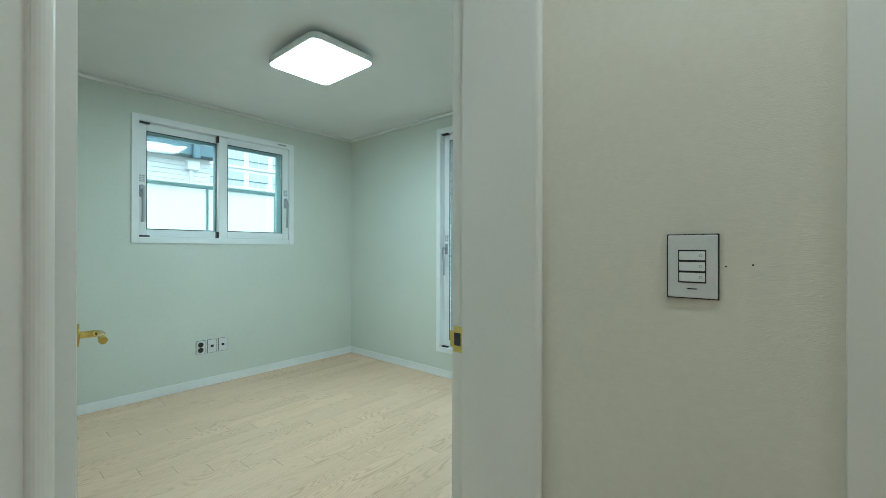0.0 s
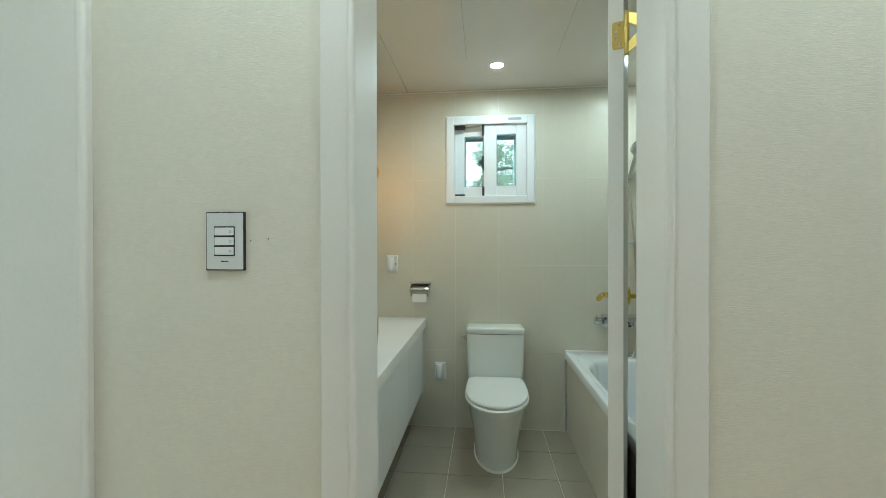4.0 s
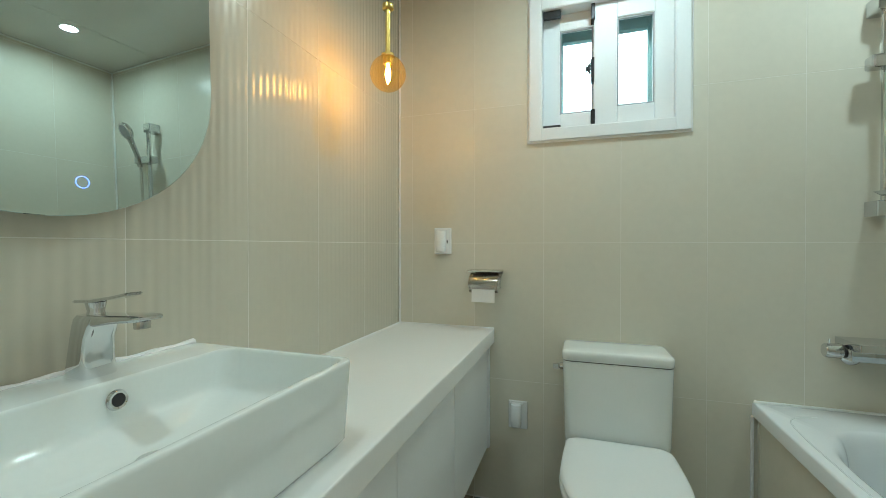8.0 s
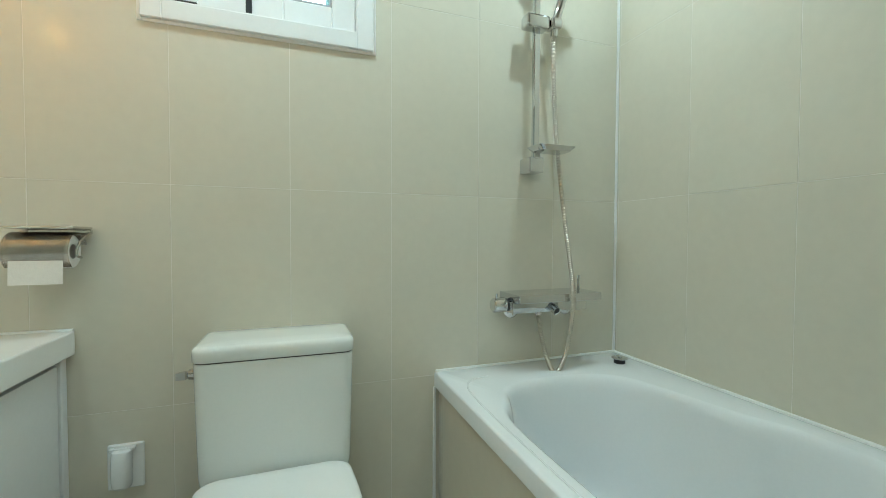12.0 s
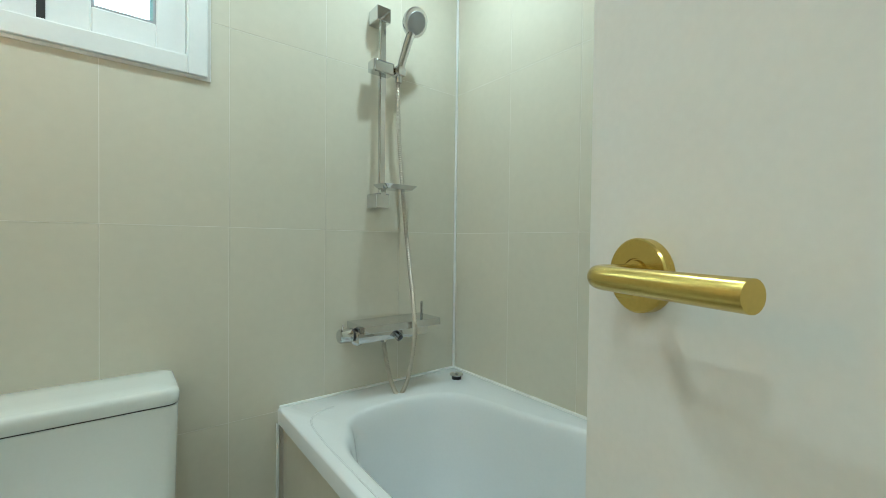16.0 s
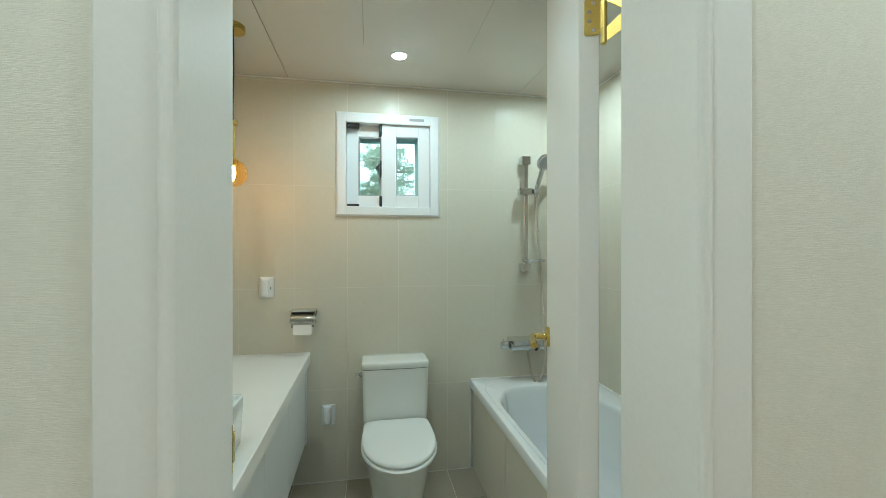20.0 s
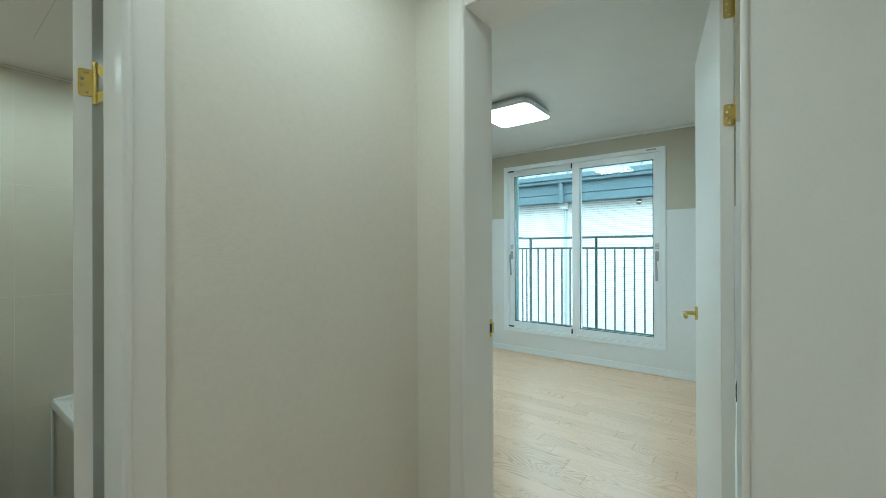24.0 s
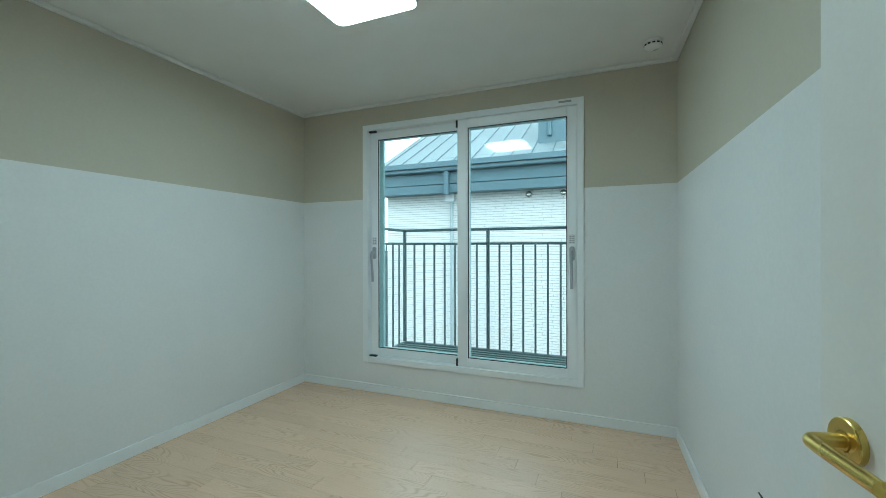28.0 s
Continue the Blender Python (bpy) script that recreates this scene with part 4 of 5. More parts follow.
tagged(link("silicone_worktop", bm, SILICONE, None, 60), "white silicone bead along the worktop and the tiles", "joint", kind="structure")
tagged(link("silicone_bead", tube(bmesh.new(), bend([(XL + 0.006, 0.157 + i * 0.0686, VZ + bh - 0.002 + 0.0016 * math.sin(i * 2.3)) for i in range(10)], 3), lambda i: 0.0075 + 0.0016 * math.sin(i * 1.7), 8), SILICONE, None, 60), "white silicone bead behind the basin", "joint", kind="structure")

tap = thing("basin_tap", pose(0.105, 0.545, VZ + bh) @ Matrix.Diagonal((0.93, 1.1, 0.80, 1)), "chrome single-lever basin mixer tap", "tap")
part("body", loft(bmesh.new(), [rounded(dx, 0, w, d, r, z, 4) for z, dx, w, d, r in ((0.0, 0.0, 0.056, 0.046, 0.010), (0.003, 0.0, 0.059, 0.049, 0.011), (0.04, 0.001, 0.053, 0.047, 0.012), (0.08, 0.005, 0.050, 0.045, 0.012), (0.105, 0.012, 0.056, 0.044, 0.012), (0.120, 0.018, 0.060, 0.043, 0.012), (0.127, 0.020, 0.054, 0.038, 0.011))]), CHROME, tap, "", 60)
bm = loft(bmesh.new(), [[Vector((x, a.x, (z0 + z1) / 2 + a.y)) for a in rounded(0, 0, w, z1 - z0, min(0.007, (z1 - z0) * 0.45), 0, 4)] for x, w, z0, z1 in ((0.010, 0.038, 0.098, 0.127), (0.045, 0.041, 0.107, 0.129), (0.085, 0.043, 0.115, 0.131), (0.125, 0.044, 0.119, 0.133), (0.145, 0.040, 0.122, 0.133), (0.152, 0.030, 0.125, 0.131))])
part("spout", bm, CHROME, tap, "", 60)
part("aerator", turn(bmesh.new(), [(0, 0), (0.011, 0), (0.011, 0.014)], 16, Matrix.Translation((0.128, 0, 0.106))), CHROME, tap)
part("neck", turn(bmesh.new(), [(0.013, 0), (0.011, 0.012), (0.014, 0.03), (0, 0.032)], 18, Matrix.Translation((0.014, 0, 0.122))), CHROME, tap, "", 40)
bm = loft(bmesh.new(), [[Vector((x, y, z)) for y, z in ((-0.018 * s, z0), (0.018 * s, z0), (0.018 * s, z0 + 0.006), (-0.018 * s, z0 + 0.006))] for x, s, z0 in ((-0.022, 0.8, 0.149), (0.03, 1.0, 0.153), (0.085, 0.95, 0.163), (0.11, 0.7, 0.170))])
bmesh.ops.bevel(bm, geom=bm.edges[:], offset=0.0022, segments=2, affect="EDGES")
part("lever", bm, CHROME, tap, "flat chrome lever", 40)

# pill-shaped mirror with a touch ring
mir = thing("mirror", pose(XL + 0.028, 0.488, 1.091, 0, -1.4, -0.9), "frameless pill-shaped wall mirror with a blue touch ring", "mirror")
MW, MH = 0.60, 0.98


def pill(x, grow=0.0, n=20):
    r, z0, z1 = 0.19, 0.0, MH
    out = []
    for cy, cz, a0 in ((MW / 2 - r, MH - r, 0), (-MW / 2 + r, MH - r, 90), (-MW / 2 + 0.299, 0.285, 180), (MW / 2 - 0.299, 0.285, 270)):
        rr = r if cz > 0.5 else 0.299
        rz = r if cz > 0.5 else 0.285
        for i in range(n + 1):
            a = radians(a0 + 90 * i / n)
            out.append(Vector((x, cy + (rr + grow) * math.cos(a), cz + (rz + grow) * math.sin(a))))
    return out


part("backing", loft(bmesh.new(), [pill(0.0, -0.012), pill(0.016, -0.012)]), GREY, mir)
part("glass", loft(bmesh.new(), [pill(0.0165), pill(0.0195), pill(0.0203, -0.001)]), MIRROR, mir, "silvered glass")
part("touch_ring", turn(bmesh.new(), [(0.0088, 0), (0.0088, 0.0006), (0.0102, 0.0006), (0.0102, 0)], 28, Matrix.Translation((0.0204, 0.051, 0.058)) @ Matrix.Rotation(math.pi / 2, 4, "Y")), BLUE_RING, mir, "glowing blue ring")


# outlets with spray covers
def wet_outlet(x, z, label):
    o = thing("wall_outlet", pose(x, YB, z), label, "outlet", "covered bathroom outlets")
    part("plate", boxed(-0.041, 0.041, -0.010, 0.0, -0.060, 0.060, bevel=0.003), PLASTIC, o)
    loops = []
    for z0, d, w in ((0.048, 0.006, 0.023), (0.044, 0.018, 0.024), (0.030, 0.026, 0.024), (-0.02, 0.029, 0.024), (-0.044, 0.028, 0.023), (-0.052, 0.020, 0.020)):
        loops.append([Vector((w * math.cos(a) * 0.95 - 0.007, -0.009 - max(0.0, d * math.sin(a) ** 0.5), z0)) for a in [math.pi * i / 10 for i in range(11)]])
    part("cover", loft(bmesh.new(), loops), PLASTIC, o, "domed white splash cover", 40)
    if z > 0.8:
        part("catch", boxed(0.0205, 0.0255, -0.0125, -0.009, -0.011, 0.003, bevel=0.0012), DARK, o)
    else:
        for x_ in (-0.030, 0.018):
            part("hinge_lug", boxed(x_ - 0.005, x_ + 0.005, -0.020, -0.008, 0.044, 0.054, bevel=0.002), PLASTIC, o)
    part("hinge_pin", tube(bmesh.new(), [(-0.03, -0.013, 0.049), (0.022, -0.013, 0.049)], 0.003, 8), PLASTIC, o)
    return o


wet_outlet(0.272, 1.068, "white splash-proof outlet above the vanity")
wet_outlet(0.618, 0.309, "white splash-proof outlet low on the tiled wall")

# paper holder
ph = thing("toilet_paper_holder", pose(0.482, YB, 0.935), "steel toilet paper holder with a small shelf and a roll", "paper holder")
part("shelf", boxed(-0.070, 0.072, -0.098, -0.002, -0.0005, 0.006, bevel=0.002, seg=2), STEEL, ph)
part("wall_plate", boxed(-0.055, 0.072, -0.012, 0.0, -0.013, -0.001, bevel=0.002), STEEL, ph)
loops = [[Vector((x, -0.052 + 0.047 * math.cos(a), -0.055 + 0.047 * math.sin(a))) for a in [radians(d) for d in range(20, 231, 15)]] for x in (-0.062, 0.062)]
bm = bmesh.new()
va, vb = ([bm.verts.new(p) for p in l] for l in loops)
for i in range(len(va) - 1):
    bm.faces.new((va[i], va[i + 1], vb[i + 1], vb[i]))
bmesh.ops.solidify(bm, geom=bm.faces[:], thickness=0.0012)
part("cover", bm, STEEL, ph, "curved polished cover", 50)
for x in (-0.069, 0.069):
    part("bracket", tube(bmesh.new(), bend([(x, -0.006, -0.008), (x, -0.060, -0.030), (x, -0.078, -0.062), (x, -0.055, -0.070)], 4), 0.003, 8), STEEL, ph, "", 50)
rl = link("paper_roll", turn(bmesh.new(), [(0.018, -0.052), (0.038, -0.052), (0.040, -0.05), (0.040, 0.05), (0.038, 0.052), (0.018, 0.052)], 32, Matrix.Translation((0.482, YB - 0.052, 0.880)) @ Matrix.Rotation(math.pi / 2, 4, "Y")), PAPER_ROLL, None, 40)
tagged(rl, "white toilet paper roll in the steel holder", "paper roll")
bm = loft(bmesh.new(), [[Vector((x, YB - 0.052 - 0.041 - 0.001 * k, 0.885 - 0.02 * k)) for x in (0.432, 0.532)] + [Vector((x, YB - 0.052 - 0.0404 - 0.001 * k, 0.885 - 0.02 * k)) for x in (0.532, 0.432)] for k in range(5)])
sheet = link("sheet", bm, PAPER_ROLL, rl)

# toilet
wc = thing("toilet", pose(1.0, YB, ZF), "white ceramic toilet with a closed lid", "toilet")


def dshape(w, front, back, z, wback=0.95, r=0.045, widest=0.46, n=16):
    """A seat outline: an ellipse in front, nearly straight sides and rounded corners at the back."""
    yw = back + (front - back) * widest
    a, b, c = w / 2, yw - front, w * wback / 2
    half = [(a * math.cos(math.pi / 2 * i / n), yw - b * math.sin(math.pi / 2 * i / n)) for i in range(n, -1, -1)]
    half += [(a - (a - c) * (i / 8) ** 2, yw + (back - r - yw) * i / 8) for i in range(1, 9)]
    half += [(c - r + r * math.cos(math.pi / 2 * i / 6), back - r + r * math.sin(math.pi / 2 * i / 6)) for i in range(1, 7)]
    return [Vector((x, y, z)) for x, y in half] + [Vector((-x, y, z)) for x, y in half[:0:-1]]


part("bowl", loft(bmesh.new(), [dshape(w, f, -0.045, z, wb, r, 0.5) for w, f, z, wb, r in ((0.262, -0.578, 0.0, 0.98, 0.03), (0.264, -0.580, 0.03, 0.98, 0.03), (0.276, -0.594, 0.10, 0.98, 0.03), (0.298, -0.622, 0.19, 0.98, 0.03), (0.326, -0.660, 0.28, 0.99, 0.03), (0.348, -0.692, 0.345, 1.0, 0.03), (0.358, -0.706, 0.378, 1.0, 0.03), (0.356, -0.705, 0.385, 1.0, 0.03))]), CERAMIC, wc, "", 50)
part("seat", loft(bmesh.new(), [dshape(0.364, -0.716, -0.222, 0.388), dshape(0.374, -0.726, -0.220, 0.392), dshape(0.376, -0.728, -0.220, 0.400), dshape(0.372, -0.724, -0.221, 0.4045), dshape(0.360, -0.714, -0.223, 0.4055)]), SEAT, wc, "", 50)
part("lid", loft(bmesh.new(), [dshape(0.356, -0.704, -0.218, 0.4065), dshape(0.366, -0.713, -0.217, 0.410), dshape(0.369, -0.715, -0.216, 0.418), dshape(0.366, -0.712, -0.217, 0.4245), dshape(0.352, -0.700, -0.222, 0.4285), dshape(0.30, -0.655, -0.245, 0.4312), dshape(0.18, -0.56, -0.31, 0.4325)]), SEAT, wc, "closed white lid", 60)
for x in (-0.085, 0.085):
    part("hinge", tube(bmesh.new(), [(x - 0.022, -0.212, 0.4), (x + 0.022, -0.212, 0.4)], 0.011, 12), SEAT, wc, "", 40)
part("tank", loft(bmesh.new(), [rounded(0, -0.105, 0.340, 0.178, 0.022, 0.3855), rounded(0, -0.105, 0.354, 0.190, 0.024, 0.392), rounded(0, -0.104, 0.362, 0.196, 0.025, 0.42), rounded(0, -0.103, 0.374, 0.198, 0.025, 0.66), rounded(0, -0.103, 0.376, 0.198, 0.025, 0.697), rounded(0, -0.103, 0.372, 0.194, 0.024, 0.699)]), CERAMIC, wc, "", 40)
part("lid_gap", loft(bmesh.new(), [rounded(0, -0.103, 0.370, 0.192, 0.024, 0.6985), rounded(0, -0.103, 0.370, 0.192, 0.024, 0.7035)]), DARK, wc)
part("tank_lid", loft(bmesh.new(), [rounded(0, -0.103, 0.374, 0.197, 0.024, 0.7020), rounded(0, -0.103, 0.380, 0.204, 0.026, 0.705), rounded(0, -0.103, 0.381, 0.205, 0.026, 0.728), rounded(0, -0.103, 0.378, 0.202, 0.026, 0.7345), rounded(0, -0.103, 0.370, 0.194, 0.026, 0.7385), rounded(0, -0.103, 0.352, 0.176, 0.026, 0.7405), rounded(0, -0.103, 0.25, 0.08, 0.026, 0.742)]), CERAMIC, wc, "", 60)
part("silicone", loft(bmesh.new(), [dshape(0.276, -0.588, -0.04, 0.0005, 0.98, 0.03, 0.5), dshape(0.274, -0.587, -0.042, 0.005, 0.98, 0.03, 0.5), dshape(0.263, -0.579, -0.045, 0.011, 0.98, 0.03, 0.5)]), SILICONE, wc, "white silicone bead round the foot")
fl = part("flush_lever", turn(bmesh.new(), [(0, 0), (0.015, 0), (0.013, 0.012), (0, 0.013)], 20, Matrix.Translation((-0.187, -0.165, 0.670)) @ Matrix.Rotation(-math.pi / 2, 4, "Y")), CHROME, wc, "chrome flush lever", 40)
bm = loft(bmesh.new(), [[Vector((x, y, z)) for y, z in ((y0 - 0.005, 0.670 - h), (y0 + 0.005, 0.670 - h), (y0 + 0.005, 0.670 + h), (y0 - 0.005, 0.670 + h))] for x, y0, h in ((-0.195, -0.165, 0.006), (-0.206, -0.170, 0.010), (-0.224, -0.176, 0.008))])
part("grip", bm, CHROME, fl)

# bath tub with a tiled front
tub = thing("bathtub", pose(0, 0, 0), "white acrylic bathtub built in behind a tiled front", "bathtub")
T0, T1, T2, T3, TZ = 1.480, XR - 0.001, 0.42, YB - 0.001, 0.467
# half of the inner rim, with a soap ledge in the corner and an armrest notch; the other half mirrors it
half_rim = [(1.540, 0.0), (1.540, 0.30), (1.556, 0.42), (1.600, 0.50), (1.640, 0.565), (1.73, 0.60), (1.87, 0.60), (1.98, 0.575), (2.05, 0.51), (2.085, 0.38), (2.105, 0.27), (2.130, 0.175), (2.152, 0.120), (2.160, 0.0)]
cy0, cx0 = 1.105, 1.86
ctrl = [(x, cy0 + y, 0) for x, y in half_rim] + [(x, cy0 - y, 0) for x, y in half_rim[-2:0:-1]]
closed = bend(ctrl[-2:] + ctrl + ctrl[:2], 4)[8:8 + 4 * len(ctrl)]
centre = Vector((cx0, cy0, 0))


def rim_at(k, z):
    return [Vector((cx0 + (p.x - cx0) * k, cy0 + (p.y - cy0) * (0.5 + 0.5 * k), z)) for p in closed]


def to_rect(inset, z):
    x0, x1, y0, y1 = T0 + inset, T1 - inset, T2 + inset, T3 - inset
    out = []
    for p in closed:
        d = p - centre
        k = min(((x1 if d.x > 0 else x0) - cx0) / d.x if abs(d.x) > 1e-6 else 1e9, ((y1 if d.y > 0 else y0) - cy0) / d.y if abs(d.y) > 1e-6 else 1e9)
        out.append(Vector((cx0 + d.x * k, cy0 + d.y * k, z)))
    for c in ((x0, y0), (x1, y0), (x1, y1), (x0, y1)):
        near = min(range(len(out)), key=lambda q: (out[q].x - c[0]) ** 2 + (out[q].y - c[1]) ** 2)
        out[near] = Vector((c[0], c[1], z))
    return out


loops = [to_rect(0.0, TZ - 0.05), to_rect(0.0, TZ - 0.007), to_rect(0.002, TZ - 0.002), to_rect(0.007, TZ)]
loops += [rim_at(k, TZ + dz) for k, dz in ((1.03, 0.0), (1.012, -0.0012), (0.995, -0.0045), (0.980, -0.010), (0.966, -0.019), (0.953, -0.033), (0.942, -0.052), (0.915, -0.12), (0.85, -0.30), (0.81, -0.355), (0.72, -0.383), (0.4, -0.394))]
part("shell", loft(bmesh.new(), loops, False, True), ACRYLIC, tub, "", 50)
part("silicone", boxed(T1 - 0.009, T1 + 0.0035, T2, T3, TZ - 0.004, TZ + 0.006, bevel=0.003, seg=2), SILICONE, tub)
part("silicone", boxed(T0 + 0.004, T1 - 0.009, T3 - 0.009, T3 + 0.0035, TZ - 0.004, TZ + 0.006, bevel=0.003, seg=2), SILICONE, tub)
line = bend([(1.517, 0.72, TZ), (1.512, 1.10, TZ), (1.511, 1.45, TZ), (1.516, 1.62, TZ), (1.530, 1.715, TZ), (1.565, 1.765, TZ), (1.63, 1.785, TZ)], 6)
part("rim_line", tube(bmesh.new(), line, 0.0022, 8), ACRYLIC, tub, "", 60)
cap = part("overflow_cap", turn(bmesh.new(), [(0, 0.0145), (0.0245, 0.0145), (0.0275, 0.0165), (0.0275, 0.0185), (0.025, 0.0205), (0, 0.0215)], 28, Matrix.Translation((2.143, 1.757, TZ))), CHROME, tub, "chrome round cap", 40)
part("cap_neck", turn(bmesh.new(), [(0.0195, 0.0), (0.0195, 0.0145), (0, 0.0145)], 24, Matrix.Translation((2.143, 1.757, TZ))), BLACK, cap, "black rubber neck")
part("cap_knob", turn(bmesh.new(), [(0.007, 0.0205), (0.007, 0.0255), (0, 0.026)], 14, Matrix.Translation((2.140, 1.752, TZ))), CHROME, cap)
plug = part("drain_plug", turn(bmesh.new(), [(0, 0.014), (0.032, 0.012), (0.036, 0.0)], 24, Matrix.Translation((1.862, 1.535, TZ - 0.390))), CHROME, tub, "chrome drain plug", 40)
part("film", turn(bmesh.new(), [(0, 0.0162), (0.029, 0.0150), (0.033, 0.0130)], 24, Matrix.Translation((1.862, 1.535, TZ - 0.390))), BLUE_FILM, plug, "blue protective film", 40)
part("silicone", boxed(T0 - 0.006, T0 + 0.004, YB - 0.010, YB - 0.001, ZF, TZ - 0.05, bevel=0.002), SILICONE, tub)

# shower set
sh = thing("shower_rail", pose(1.828, YB, 0), "chrome shower rail with a hand shower and soap dish", "shower rail")
for z in (1.170, 1.848):
    part("bracket", boxed(-0.028, 0.028, -0.068, 0.0, z - 0.026, z + 0.026, bevel=0.003, seg=2), CHROME, sh, "square chrome bracket")
part("bar", boxed(-0.010, 0.014, -0.062, -0.045, 1.170, 1.848, bevel=0.003), CHROME, sh)
part("slider", boxed(-0.052, 0.036, -0.088, -0.038, 1.628, 1.672, bevel=0.008, seg=2), CHROME, sh)
part("holder", boxed(0.037, 0.080, -0.098, -0.050, 1.632, 1.668, bevel=0.010, seg=2), CHROME, sh)
dish = part("soap_dish", loft(bmesh.new(), [rounded(0.036, -0.098, 0.12, 0.070, 0.02, 1.209), rounded(0.036, -0.098, 0.152, 0.090, 0.02, 1.224), rounded(0.036, -0.098, 0.146, 0.084, 0.019, 1.224), rounded(0.036, -0.098, 0.118, 0.066, 0.018, 1.214)]), CHROME, sh, "chrome soap dish", 40)
part("arm", boxed(-0.008, 0.012, -0.07, -0.045, 1.19, 1.21), CHROME, dish)
hs = thing("hand_shower", pose(1.828, YB, 0), "chrome hand shower in its holder on the rail", "hand shower")
part("handle", tube(bmesh.new(), bend([(0.060, -0.072, 1.612), (0.062, -0.080, 1.66), (0.078, -0.094, 1.735), (0.090, -0.108, 1.790)], 5), lambda i: 0.0125 + 0.0003 * i, 14), CHROME, hs, "", 60)
head_m = Matrix.Translation((0.096, -0.120, 1.828)) @ (Vector((0.10, -0.85, -0.50)).to_track_quat("Z", "Y").to_matrix().to_4x4())
hd = part("head", turn(bmesh.new(), [(0, -0.022), (0.03, -0.018), (0.05, -0.004), (0.053, 0.006), (0.050, 0.013), (0.040, 0.014)], 32, head_m), CHROME, hs, "round chrome head", 50)
part("spray_face", turn(bmesh.new(), [(0.040, 0.0135), (0.038, 0.016), (0, 0.017)], 28, head_m), GREY, hd, "grey spray face")

mx = thing("bath_mixer", pose(1.84, YB, 0.703), "chrome wall bath mixer with a flat shelf", "mixer")
part("shelf", boxed(-0.122, 0.200, -0.150, -0.010, 0.001, 0.027, bevel=0.002, seg=2), CHROME, mx)
part("body", boxed(-0.128, 0.164, -0.118, -0.020, -0.036, 0.0005, bevel=0.003, seg=2), CHROME, mx, "", 40)
part("end_block", boxed(0.164, 0.180, -0.075, -0.025, -0.030, 0.000, bevel=0.005, seg=2), CHROME, mx)
part("collar", turn(bmesh.new(), [(0, 0), (0.0225, 0), (0.0225, 0.006), (0, 0.006)], 24, Matrix.Translation((-0.128, -0.070, -0.012)) @ Matrix.Rotation(-math.pi / 2, 4, "Y")), BLACK, mx, "black joint ring")
part("dial", turn(bmesh.new(), [(0, 0), (0.024, 0), (0.026, 0.004), (0.024, 0.042), (0.020, 0.046), (0, 0.046)], 24, Matrix.Translation((-0.134, -0.070, -0.012)) @ Matrix.Rotation(-math.pi / 2, 4, "Y")), CHROME, mx, "round temperature dial", 40)
part("dial_pin", tube(bmesh.new(), [(-0.168, -0.074, 0.006), (-0.168, -0.078, 0.028)], 0.0035, 8), CHROME, mx)
for x in (-0.075, 0.155):
    part("wall_flange", turn(bmesh.new(), [(0.031, 0), (0.031, 0.01), (0.02, 0.02), (0, 0.022)], 24, Matrix.Translation((x, 0.0, -0.04)) @ Matrix.Rotation(math.pi / 2, 4, "X")), CHROME, mx, "", 40)
part("spout", tube(bmesh.new(), [(0.016, -0.085, -0.014), (0.018, -0.115, -0.018), (0.024, -0.142, -0.030)], 0.0145, 18), CHROME, mx, "", 50)
part("spout_mouth", tube(bmesh.new(), [(0.0241, -0.1421, -0.0301), (0.0243, -0.1429, -0.0306)], 0.0105, 14), DARK, mx, "dark spout mouth")
part("diverter", tube(bmesh.new(), [(0.188, -0.040, 0.024), (0.188, -0.040, 0.078)], 0.0055, 10), CHROME, mx)
part("hose_outlet", tube(bmesh.new(), [(-0.006, -0.075, -0.034), (-0.006, -0.075, -0.052)], 0.0115, 14), CHROME, mx)
hose = bend([(1.834, YB - 0.075, 0.655), (1.836, YB - 0.088, 0.60), (1.846, YB - 0.112, 0.51), (1.874, YB - 0.122, 0.458), (1.902, YB - 0.138, 0.52), (1.912, YB - 0.160, 0.66), (1.909, YB - 0.166, 0.75), (1.915, YB - 0.135, 0.86), (1.922, YB - 0.095, 1.00), (1.934, YB - 0.040, 1.20), (1.922, YB - 0.040, 1.32), (1.900, YB - 0.058, 1.45), (1.887, YB - 0.070, 1.625)], 34)
ho = link("shower_hose", tube(bmesh.new(), hose, lambda i: 0.0086 if i % 2 else 0.0068, 10), HOSE, None, 0)
tagged(ho, "ribbed steel shower hose hanging from the hand shower", "hose")


# ---- switches and dry outlets ----
sw = thing("wall_switch", pose(0.345, YH, 1.200), "silver three-gang light switch with white rockers", "switch")
part("plate", boxed(-0.044, 0.044, -0.010, 0.0, -0.064, 0.064, bevel=0.0025, seg=2), PLATE, sw)
part("edge", boxed(-0.0458, 0.0458, -0.0085, -0.0005, -0.0658, 0.0658, bevel=0.001), BLACK, sw, "black edge")
part("inset", boxed(-0.0246, 0.0246, -0.0106, -0.010, -0.0335, 0.0335), BLACK, sw, "black inset")
for k in range(3):
    z = 0.0218 - 0.0218 * k
    r = part("rocker", boxed(-0.0226, 0.0226, -0.0130, -0.0105, z - 0.0088, z + 0.0088, bevel=0.0008), PLASTIC, sw, "white rocker")
    part("mark", turn(bmesh.new(), [(0.0019, 0), (0.0019, 0.0004), (0.0032, 0.0004), (0.0032, 0)], 14, Matrix.Translation((0.0155, -0.0130, z)) @ Matrix.Rotation(math.pi / 2, 4, "X")), GREY, r)
part("mark", boxed(-0.009, 0.009, -0.0104, -0.010, -0.0465, -0.0443), BLACK, sw)

